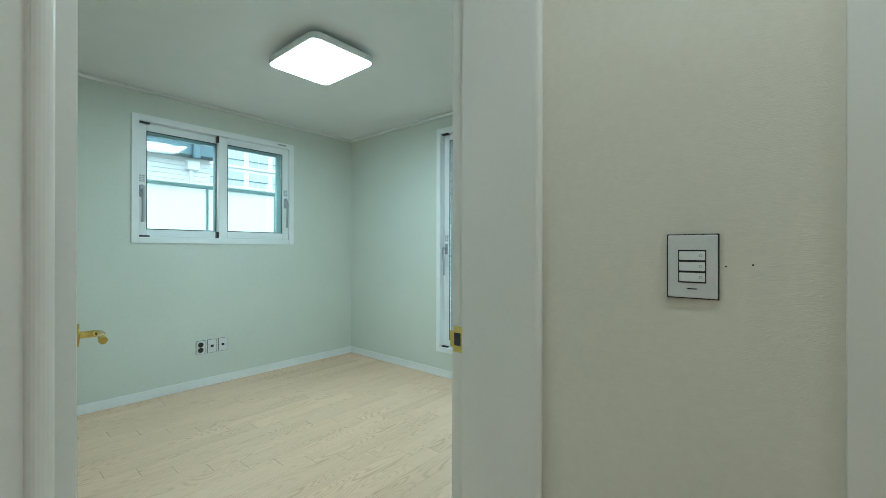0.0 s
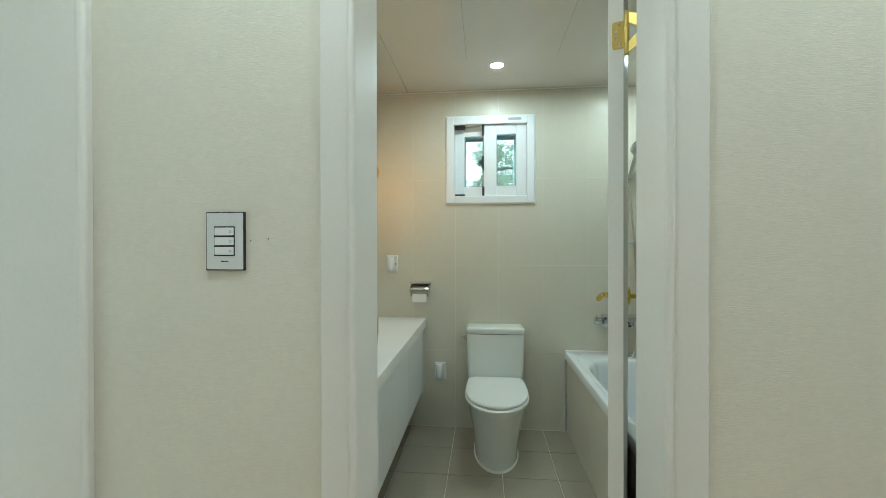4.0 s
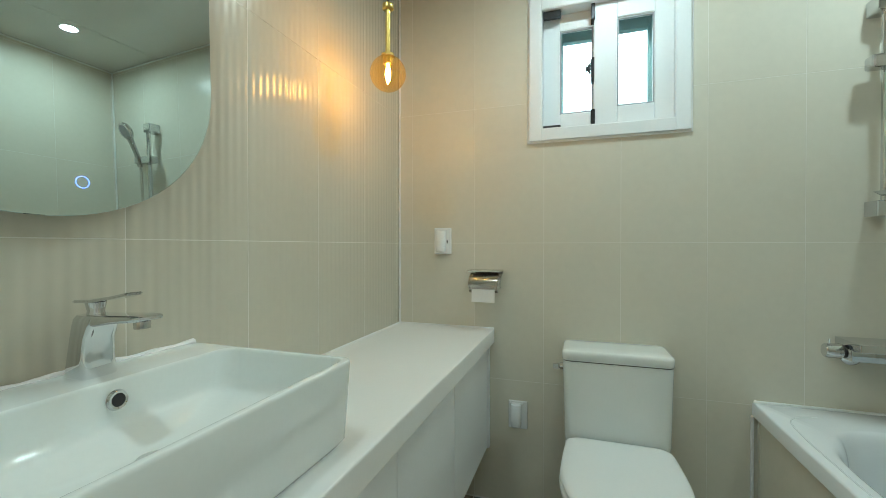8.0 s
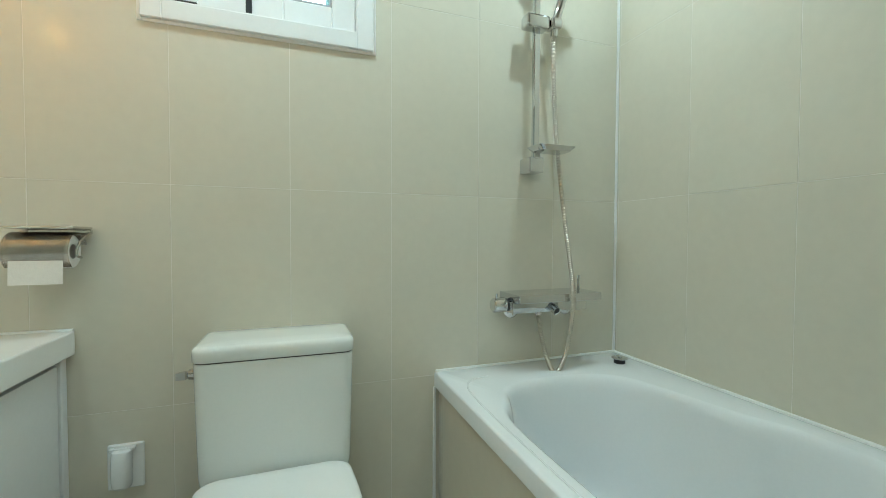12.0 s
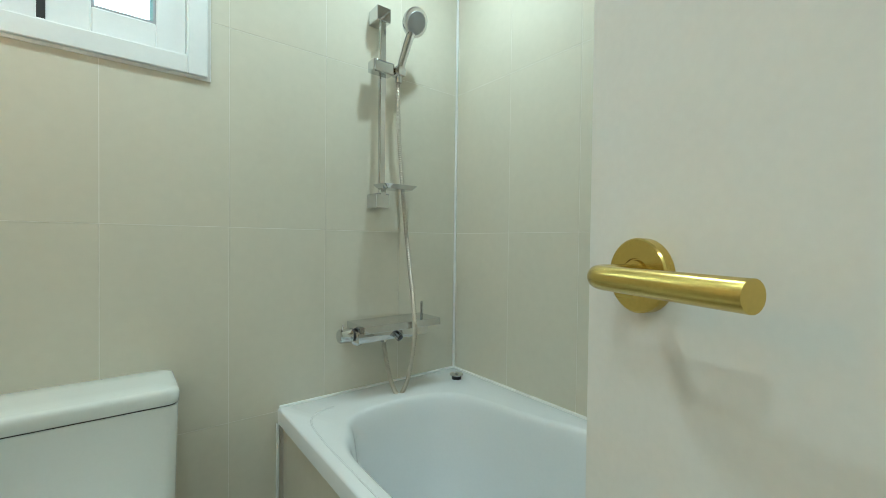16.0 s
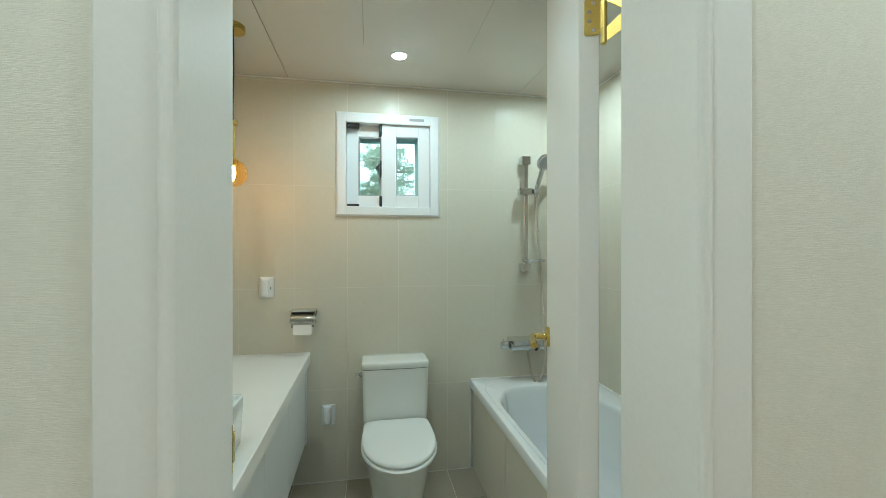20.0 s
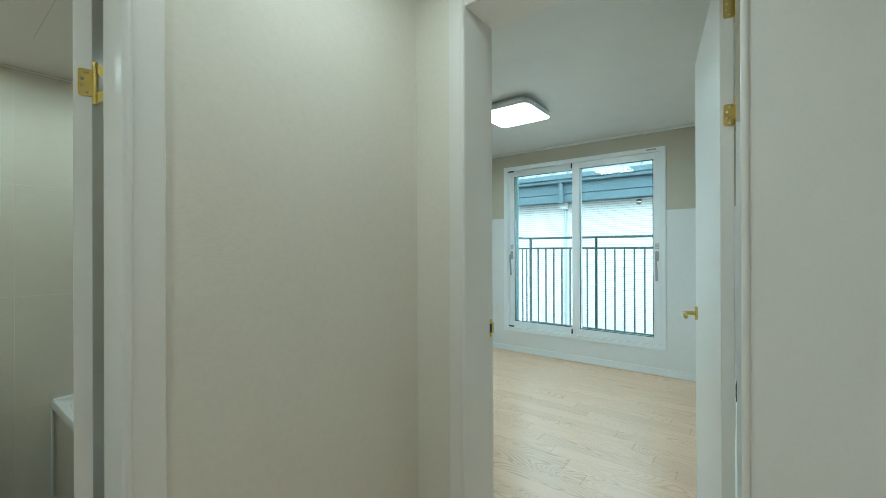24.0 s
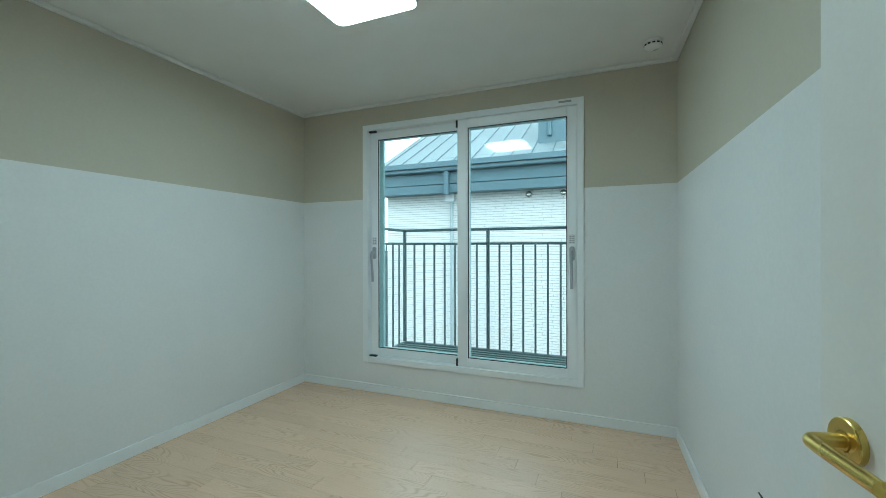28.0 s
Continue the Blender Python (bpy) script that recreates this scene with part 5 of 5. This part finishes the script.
nail_mesh = turn(bmesh.new(), [(0, 0.0006), (0.0016, 0.0004), (0.0018, 0.0)], 8, Matrix.Rotation(math.pi / 2, 4, "X"))
nail = link("nail_hole", nail_mesh, DARK)
nail.location = (0.401, YH, 1.201)
tagged(nail, "tiny dark nail hole in the wallpaper", "nail hole", "nail holes")
nail = new("nail_hole", nail.data)
nail.location = (0.443, YH, 1.205)
tagged(nail, "tiny dark nail hole in the wallpaper", "nail hole", "nail holes")


def dry_outlet(m, kind, label):
    o = thing("wall_outlet", m, label, "outlet", "silver wall outlets")
    part("plate", boxed(-0.036, 0.036, -0.009, 0.0, -0.058, 0.058, bevel=0.002), PLATE, o)
    part("edge", boxed(-0.0380, 0.0380, -0.006, -0.0005, -0.0600, 0.0600), BLACK, o, "black edge")
    if kind == "socket":
        for z in (-0.024, 0.024):
            part("socket", turn(bmesh.new(), [(0, 0.0012), (0.019, 0.0012), (0.0215, 0.002), (0.0225, 0)], 22, Matrix.Translation((0, -0.009, z)) @ Matrix.Rotation(math.pi / 2, 4, "X")), BLACK, o, "round black socket")
    else:
        part("port", boxed(-0.0125, 0.0125, -0.0105, -0.009, -0.011, 0.011, bevel=0.0006), BLACK, o, "black port")
    return o


for k, kind in enumerate(("socket", "port", "port")):
    dry_outlet(Matrix.Translation((AW, 0.275 + 0.093 * k, 0.352)) @ Matrix.Rotation(math.pi / 2, 4, "Z"), kind, "silver wall outlet with round sockets" if k == 0 else "silver wall outlet with a small port")
dry_outlet(Matrix.Translation((4.20, BS - SKEW * 1.49, 0.395)) @ Matrix.Rotation(math.pi, 4, "Z"), "socket", "silver wall outlet with round sockets")

sd = thing("smoke_detector", pose(5.40, -0.945, TOP), "white round smoke detector on the ceiling", "smoke detector")
part("base", turn(bmesh.new(), [(0, 0), (0.056, 0), (0.056, -0.012), (0, -0.012)], 32), PLASTIC, sd, "", 40)
part("body", turn(bmesh.new(), [(0.050, -0.012), (0.050, -0.028), (0.034, -0.042), (0, -0.044)], 32), PLASTIC, sd, "", 40)
for k in range(12):
    a = 2 * math.pi * k / 12
    part("slot", boxed(-0.008, 0.008, 0.0472, 0.0506, -0.026, -0.016), DARK, sd).matrix_local = Matrix.Rotation(a, 4, "Z")


# ---- outside: ground, neighbours, a railing shelf and a pine ----
ASPHALT = material("grey_ground", (0.11, 0.11, 0.105), rough=0.9, vary=0.2, scale=0.6, fine=8)
BRICK = material("white_brick", (0.80, 0.80, 0.78), rough=0.7, vary=0.05, scale=3, fine=30, bump=0.2, bump_scale=60)
MORTAR = material("grey_mortar", (0.36, 0.39, 0.38), rough=0.9, vary=0.05)
ROOFING = material("blue_grey_metal", (0.13, 0.20, 0.23), rough=0.42, vary=0.05, scale=1.5, metal=0.2)
ROOF_SHEET = material("grey_roof_sheet", (0.46, 0.53, 0.54), rough=0.45, vary=0.05, scale=1.0, metal=0.2)
RAILING = material("dark_grey_rail", (0.085, 0.14, 0.145), rough=0.4, vary=0.05)
NEEDLES = material("pine_needles", (0.155, 0.205, 0.125), rough=0.6, vary=0.35, scale=1.5, fine=6)
BARK = material("pine_bark", (0.16, 0.10, 0.065), rough=0.9, vary=0.25, bump=0.6, bump_scale=20)
CONCRETE = material("white_render", (0.74, 0.75, 0.74), rough=0.8, vary=0.05, scale=0.8)
FAR_GLASS = material("far_window_glass", (0.48, 0.55, 0.56), rough=0.15, vary=0.1, scale=0.4)
GROUND = -5.6
slab("ground", -900, 900, -900, 900, GROUND - 0.3, GROUND, ASPHALT, "grey paved ground reaching the horizon", "ground")


def masonry(x, side, y0, y1, z0, z1, length, course, joint=0.012):
    """Long bricks in running bond on a wall face at x that looks towards side."""
    verts, faces = [], []
    rng = random.Random(5)
    k, z = 0, z1
    while z > z0:
        y = y0 - (length / 2 if k % 2 else 0) - rng.random() * 0.06
        while y < y1:
            a, b = max(y + joint / 2, y0), min(y + length - joint / 2, y1)
            if b - a > 0.03:
                xo = x + side * (0.010 + 0.004 * rng.random())
                c, d = z - course + joint, z
                n = len(verts)
                verts += [(x, a, c), (x, b, c), (x, b, d), (x, a, d), (xo, a, c), (xo, b, c), (xo, b, d), (xo, a, d)]
                faces += [(n + 4, n + 5, n + 6, n + 7), (n, n + 1, n + 5, n + 4), (n + 2, n + 3, n + 7, n + 6), (n + 1, n + 2, n + 6, n + 5), (n + 3, n, n + 4, n + 7)]
            y += length
        z -= course
        k += 1
    me = bpy.data.meshes.new("bricks")
    me.from_pydata(verts, [], faces)
    me.materials.append(BRICK)
    return me


house = thing("neighbour_house", pose(0, 0, 0), "white brick house with a blue-grey standing seam roof", "house")
NX, NY = 11.0, 4.15
part("wall", boxed(NX, NX + 6, -6, NY, GROUND, 2.55), MORTAR, house)
br = new("brickwork", masonry(NX, -1, -3.6, NY, -1.6, 2.46, 0.40, 0.053, 0.008))
br.parent = house
br["kind"] = "stuff"
part("fascia", boxed(NX - 0.30, NX + 0.02, -6.2, NY + 0.02, 2.45, 2.640, bevel=0.008), ROOFING, house, "blue-grey metal fascia")
part("fascia", boxed(NX - 0.31, NX + 0.02, -6.2, NY + 0.02, 2.646, 2.93, bevel=0.008), ROOFING, house)
part("gutter", boxed(NX - 0.44, NX - 0.315, -6.2, NY + 0.02, 2.90, 2.995, bevel=0.02, seg=2), ROOFING, house, "blue-grey gutter")
bm = bmesh.new()
e0, e1, r0, r1 = (NX - 0.47, NY - 0.02, 3.075), (NX - 0.47, -6.2, 3.075), (NX + 3.4, NY + 0.05, 5.20), (NX + 3.4, -6.2, 5.20)
vs = [bm.verts.new(p) for p in (e0, e1, r1, r0)]
bm.faces.new((vs[0], vs[1], vs[2], vs[3]))
bmesh.ops.solidify(bm, geom=bm.faces[:], thickness=0.02)
roof = part("roof", bm, ROOF_SHEET, house, "pale grey metal roof")
part("drip_edge", boxed(NX - 0.485, NX - 0.425, -6.2, NY - 0.02, 2.985, 3.100, bevel=0.006), ROOFING, roof, "blue-grey drip edge")
E0, E1, R0, R1 = Vector(e0), Vector(e1), Vector(r0), Vector(r1)
n_up = (E1 - E0).cross(R1 - E1).normalized()
n_up = n_up if n_up.z > 0 else -n_up
for k in range(24):
    y = 3.955 - 0.405 * k
    low = Vector((E0.x, y, E0.z))
    high = Vector((R0.x, y, R0.z))
    part("seam", tube(bmesh.new(), [low + n_up * 0.012, high + n_up * 0.012], 0.013, 6), ROOFING, roof)
part("snow_guard", boxed(NX - 0.22, NX - 0.17, -6.2, NY - 0.03, 3.165, 3.215), ROOFING, roof)
part("skylight_box", boxed(NX + 0.20, NX + 1.2, -0.55, 0.68, 3.42, 4.7, bevel=0.015), ROOFING, roof)
part("vent_pipe", tube(bmesh.new(), [(NX + 0.16, 0.44, 3.58), (NX + 0.16, 0.44, 4.6)], 0.045, 10), ROOFING, roof, "", 50)
part("pipe", boxed(NX - 0.42, NX - 0.30, 2.455, 2.565, 2.40, 2.95, bevel=0.02), ROOFING, house, "blue-grey downpipe")
part("junction_box", boxed(NX - 0.14, NX - 0.012, 2.435, 2.640, 2.285, 2.50, bevel=0.012), PLATE, house, "white junction box")
part("drain_pipe", tube(bmesh.new(), [(NX - 0.05, 2.515, 2.3), (NX - 0.05, 2.515, GROUND)], 0.035, 10), ROOF_SHEET, house, "", 50)
for y in (0.829, 0.151, -0.75):
    part("round_vent", turn(bmesh.new(), [(0.07, 0), (0.07, 0.03), (0.055, 0.06), (0.03, 0.075), (0, 0.078)], 18, Matrix.Translation((NX - 0.012, y, 2.36)) @ Matrix.Rotation(-math.pi / 2, 4, "Y")), STEEL, house, "round steel vent hood", 50)
part("band", boxed(NX - 0.016, NX, -6, NY, -1.75, -1.6), MORTAR, house)

rail = thing("window_railing", pose(5.935, 0, 0), "dark grey steel railing shelf outside the large window", "railing")
RF, RY0, RY1 = 0.665, 1.40, -0.98
part("top_rail", boxed(RF - 0.02, RF + 0.02, RY1 - 0.02, RY0 + 0.02, 1.445, 1.475, bevel=0.004), RAILING, rail)
part("middle_rail", boxed(RF - 0.014, RF + 0.014, RY1, RY0, 1.300, 1.326, bevel=0.003), RAILING, rail)
part("bottom_rail", boxed(RF - 0.018, RF + 0.018, RY1, RY0, 0.205, 0.24, bevel=0.003), RAILING, rail)
for y in (RY0, RY1):
    part("side_rail", boxed(0.01, RF - 0.02, y - 0.016, y + 0.016, 1.447, 1.473, bevel=0.003), RAILING, rail)
    part("side_rail", boxed(0.01, RF - 0.014, y - 0.012, y + 0.012, 1.302, 1.324, bevel=0.003), RAILING, rail)
    part("side_rail", boxed(0.01, RF - 0.018, y - 0.014, y + 0.014, 0.207, 0.238, bevel=0.003), RAILING, rail)
    for k in range(1, 5):
        part("bar", boxed(k * RF / 5 - 0.007, k * RF / 5 + 0.007, y - 0.007, y + 0.007, 0.238, 1.302), RAILING, rail)
bar_mesh = None
for k in range(21):
    y = RY0 - k * (RY0 - RY1) / 20
    if k % 8 == 0:
        part("post", boxed(RF - 0.015, RF + 0.015, y - 0.015, y + 0.015, 0.24, 1.445, bevel=0.002), RAILING, rail)
    elif bar_mesh is None:
        first = part("bar", boxed(RF - 0.0085, RF + 0.0085, -0.0085, 0.0085, 0.24, 1.300), RAILING, rail)
        bar_mesh = first.data
        first.location.y = y
    else:
        b = new("bar", bar_mesh)
        b.parent, b.location = rail, (0, y, 0)
for k in range(9):
    x = 0.03 + k * 0.078
    part("slat", boxed(x - 0.013, x + 0.013, RY1, RY0, 0.212, 0.234), RAILING, rail)
for y in (0.45, -0.35):
    part("bearer", boxed(0.0, RF - 0.02, y - 0.015, y + 0.015, 0.180, 0.208), RAILING, rail)

# green room side: frosted guard, a second house with a lamp box, far flats
guard = thing("guard_panel", pose(AW - 0.245, 0, 0), "frosted glass guard with a grey rail outside the window", "guard")
part("panel", boxed(-0.062, -0.05, -0.30, 1.18, 1.20, 1.81, bevel=0.002), FROST, guard, "frosted white panel")
part("rail", boxed(-0.075, -0.035, -0.32, 1.20, 1.81, 1.845, bevel=0.004), OUTER_VINYL, guard, "grey rail")
for y in (0.425, 1.105):
    part("post", boxed(-0.05, -0.02, y - 0.009, y + 0.009, 1.18, 1.81, bevel=0.003), OUTER_VINYL, guard)
hb = thing("side_house", pose(0, 0, 0), "white clad house with blue-grey eaves", "house")
part("wall", boxed(-15, -9.1, -8.0, 2.35, GROUND, 3.15), BRICK, hb)
for k in range(23):
    part("board", boxed(-9.1, -9.075, -5.0, 2.35, 0.9 + 0.098 * k, 0.992 + 0.098 * k, bevel=0.004), BRICK, hb)
part("eaves", boxed(-9.1, -8.75, -8.2, 2.42, 3.14, 3.40, bevel=0.01), ROOFING, hb, "blue-grey eaves")
part("eaves", boxed(-9.1, -8.70, -8.2, 2.45, 3.408, 4.3, bevel=0.01), ROOFING, hb)
part("downpipe", boxed(-8.745, -8.64, 1.90, 2.02, 3.06, 3.95, bevel=0.02), ROOFING, hb)
part("lamp_box", boxed(-9.07, -8.90, 1.87, 2.09, 2.87, 3.06, bevel=0.015), PLASTIC, hb, "white box")
part("pole", tube(bmesh.new(), [(-9.02, 1.96, 2.87), (-9.02, 1.96, 0.4)], 0.03, 10), PLASTIC, hb, "", 50)

flats = thing("apartment_block", pose(-62, 27, GROUND), "far white apartment block with balconies", "building")
part("wall", boxed(-8, 0, -16, 7.5, 0, 45), CONCRETE, flats)
for fl_ in range(12):
    z = 1.0 + 3.0 * fl_
    for k in range(6):
        y = -15 + 3.7 * k
        wn_ = part("window", boxed(-0.1, 0.06, y, y + 2.9, z + 0.2, z + 2.3), FAR_GLASS, flats, "dark glazed balcony window")
        part("frame", boxed(-0.05, 0.10, y + 1.4, y + 1.5, z + 0.2, z + 2.3), CONCRETE, wn_)
        part("balcony_rail", boxed(0.08, 0.16, y, y + 2.9, z + 1.0, z + 1.1), RAILING, flats)
    part("ledge", boxed(0, 0.25, -16, 7.5, z - 0.2, z + 0.15), CONCRETE, flats)


# the pine outside the bathroom window
def pine(x, y, base, top, spread, seed, label):
    rng = random.Random(seed)
    t = thing("pine_tree", pose(x, y, base), label, "tree")
    h = top - base
    trunk = bend([(0.1 * math.sin(k * 1.3 + seed), 0.1 * math.cos(k + seed), h * 0.95 * k / 6) for k in range(7)], 4)
    part("trunk", tube(bmesh.new(), trunk, lambda i: 0.19 * (1 - 0.85 * i / len(trunk)) + 0.015, 10), BARK, t, "", 60)
    verts, faces = [], []
    limbs = bmesh.new()

    def tuft(c, up, s):
        for _ in range(34):
            d = Vector((rng.gauss(0, 1), rng.gauss(0, 1), rng.gauss(0.35, 0.9))).normalized()
            L = s * rng.uniform(0.6, 1.1)
            side = d.orthogonal().normalized() * 0.0075
            p = c + Vector((rng.gauss(0, 1), rng.gauss(0, 1), rng.gauss(0, 0.6))) * s * 0.45
            n = len(verts)
            verts.extend((p - side, p + side, p + d * L))
            faces.append((n, n + 1, n + 2))

    for k in range(46):
        f = 0.30 + 0.68 * (k / 45) ** 0.9
        a = k * 2.4 + rng.uniform(-0.4, 0.4)
        reach = spread * (1 - (f - 0.3) / 0.72) ** 0.7 * rng.uniform(0.6, 1.1) + 0.25
        root = Vector((0, 0, h * f))
        tip = root + Vector((math.cos(a) * reach, math.sin(a) * reach, rng.uniform(-0.05, 0.35) * reach))
        middle = (root + tip) / 2 + Vector((rng.gauss(0, 0.08), rng.gauss(0, 0.08), rng.uniform(0.0, 0.2)))
        line = bend([root, middle, tip], 5)
        tube(limbs, line, lambda i: 0.04 * (1 - i / 12) + 0.006, 6)
        for p in line[3:]:
            for _ in range(5):
                q = p + Vector((rng.gauss(0, 0.26), rng.gauss(0, 0.26), rng.gauss(0.06, 0.13)))
                tuft(q, 1, 0.15)
    part("limbs", limbs, BARK, t, "", 60)
    me = bpy.data.meshes.new("crown")
    me.from_pydata(verts, [], faces)
    me.materials.append(NEEDLES)
    c = new("crown", me)
    c.parent = t


pine(1.2, 9.6, GROUND, 3.75, 2.6, 3, "tall pine tree behind the house")
pine(3.4, 12.5, GROUND, 4.1, 2.6, 8, "tall pine tree behind the house")


# ---- tiles and boards, last ----
CACHE = {}


def sheet_box(key, sx, sy, sz, mat, bevel=0.0012):
    """One shared mesh for all pieces of a size, standing on its origin corner."""
    k = (key, round(sx, 3), round(sy, 3), round(sz, 3))
    if k not in CACHE:
        me = bpy.data.meshes.new(key)
        bm = boxed(0, sx, 0, sy, 0, sz, bevel=bevel)
        bm.to_mesh(me)
        bm.free()
        me.materials.append(mat)
        CACHE[k] = me
    return CACHE[k]


def put(name, me, parent, loc):
    ob = new(name, me)
    ob.parent, ob.location = parent, loc
    return ob


def cuts(lo, hi, first, step):
    k = math.floor((lo - first) / step)
    out, p = [], first + k * step
    while p < hi:
        a, b = max(p, lo), min(p + step, hi)
        if b - a > 0.012:
            out.append((a, b))
        p += step
    return out


def minus(a, b, c, d, hole):
    """A rectangle less a hole, as rectangles."""
    if hole is None:
        return [(a, b, c, d)]
    e, f, g, h = hole
    if b <= e or a >= f or d <= g or c >= h:
        return [(a, b, c, d)]
    out = []
    if a < e:
        out.append((a, e, c, d))
    if b > f:
        out.append((f, b, c, d))
    m0, m1 = max(a, e), min(b, f)
    if c < g:
        out.append((m0, m1, c, g))
    if d > h:
        out.append((m0, m1, h, d))
    return out


GAP = 0.0010
wall_of = {o.name: o for o in scene.objects}


def tile_wall(host, axis, face, inward, u0, u1, first, hole=None, z1=ZC, z0=ZF, mat=None):
    """Tiles of 0.30 x 0.60 m on a wall whose tiled face is at 'face' and looks 'inward' (+1 or -1)."""
    for a, b in cuts(u0, u1, first, PITCH):
        for c, d in cuts(z0, z1, Z0, ROW):
            whole = minus(a, b, c, d, hole)
            lo = face - (0.0018 if inward > 0 else 0.0)
            if len(whole) > 1 or (whole and whole[0] != (a, b, c, d)):
                bm = bmesh.new()
                for e, f, g, h in whole:
                    ge, gf = GAP * (e == a), GAP * (f == b)
                    gg, gh = GAP * (g == c), GAP * (h == d)
                    box(bm, e + ge, f - gf, lo, lo + 0.0018, g + gg, h - gh)
                link("tile", bm, mat or TILE, host)
                continue
            for e, f, g, h in whole:
                if axis == "y":
                    put("tile", sheet_box("tile", f - e - 2 * GAP, 0.0018, h - g - 2 * GAP, mat or TILE, 0.0004), host, (e + GAP, lo, g + GAP))
                else:
                    put("tile", sheet_box("tile", 0.0018, f - e - 2 * GAP, h - g - 2 * GAP, mat or TILE, 0.0004), host, (lo, e + GAP, g + GAP))


tile_wall(wall_of["wall_bathroom_window"], "y", YB, -1, XL, XR, 0.118, hole=W_BATH)
tile_wall(wall_of["wall_bathroom_right"], "x", XR, -1, YI, YB, 1.568 - 2 * PITCH)
tile_wall(wall_of["wall_bathroom_front"], "y", YI, 1, XL, XR, 0.118, hole=(0.6, 1.33, ZF, HEAD + 0.035))


def fluted(width, height):
    """A tile with shallow vertical flutes along y."""
    k = ("fluted", round(width, 3), round(height, 3))
    if k not in CACHE:
        n = max(2, round(width / 0.0042))
        verts, faces = [], []
        for i in range(n + 1):
            y = width * i / n
            x = 0.0078 - 0.0012 * (0.5 + 0.5 * math.cos(2 * math.pi * y / 0.0253))
            if i in (0, n):
                x = 0.0058
            verts += [(x, y, 0), (x, y, height), (0, y, 0), (0, y, height)]
        for i in range(n):
            p = 4 * i
            faces += [(p, p + 4, p + 5, p + 1), (p + 1, p + 5, p + 7, p + 3), (p + 2, p + 6, p + 4, p)]
        faces += [(0, 1, 3, 2), (4 * n, 4 * n + 2, 4 * n + 3, 4 * n + 1)]
        me = bpy.data.meshes.new("tile")
        me.from_pydata(verts, [], faces)
        me.materials.append(FLUTE)
        me.polygons.foreach_set("use_smooth", [True] * len(me.polygons))
        me.set_sharp_from_angle(angle=radians(50))
        CACHE[k] = me
    return CACHE[k]


for a, b in cuts(YI, YB, 0.942 - 3 * PITCH, PITCH):
    for c, d in cuts(ZF, ZC, Z0, ROW):
        put("tile", fluted(b - a - 2 * GAP, d - c - 2 * GAP), wall_of["wall_bathroom_left"], (XL - 0.0078, a + GAP, c + GAP))

for a, b in cuts(XL, XR, 0.421 - PITCH, 0.3035):
    for c, d in cuts(YI, YB, 1.573 - 4 * 0.3035, 0.3035):
        put("tile", sheet_box("floor_tile", b - a - 0.004, d - c - 0.004, 0.0078, FLOOR_TILE, 0.001), bath_floor, (a + 0.002, c + 0.002, ZF - 0.0078))
# tiled tub front
apron = part("front_panel", boxed(T0 + 0.022, T0 + 0.05, T2, YB - 0.001, ZF, TZ - 0.052), GROUT, tub, "beige tiled front panel")
for a, b in cuts(T2, YB - 0.012, 1.25 - 2 * 0.6, 0.6):
    put("tile", sheet_box("tile", 0.0078, b - a - 2 * GAP, TZ - 0.052 - ZF - 0.002, TILE), apron, (T0 + 0.014, a + GAP, ZF + 0.001))
part("end_panel", boxed(T0 + 0.022, T1, T2 - 0.02, T2, ZF, TZ - 0.052), GROUT, tub)


def boards(host, x0, x1, y0, y1, px, py, dx=0.1185, dy=0.1385, length=0.825):
    """Oak boards along y with stepped end joints."""
    for a, b in cuts(x0, x1, px, dx):
        row = round((a - px) / dx) if a > x0 + 1e-6 else math.floor((a - px) / dx)
        for c, d in cuts(y0, y1, py + row * dy, length):
            put("board", sheet_box("board", b - a - 0.0007, d - c - 0.0012, 0.008, OAK, 0.0006), host, (a + 0.00035, c + 0.0006, -0.008))


boards(wall_of["floor_two_tone_room"], BX, BW, BS - 0.1, BN, 5.322 - 0.06, -0.599)
boards(wall_of["floor_green_room"], AW, AX, AS, AE, AW + 0.03, -0.2)
bm = bmesh.new()
for x0, x1, y0, y1 in ((HL, HR, SOUTH, YH), (HR, BW, SOUTH, BS - 0.2)):
    for k, (a, b) in enumerate(cuts(x0, x1, 0.0, 0.1185)):
        for c, d in cuts(y0, y1, -9 + 0.1385 * k, 0.825):
            box(bm, a + 0.0005, b - 0.0005, c + 0.0005, d - 0.0005, -0.008, 0.0)
hb_ = link("boards", bm, OAK, hall_floor)
hb_["kind"] = "stuff"
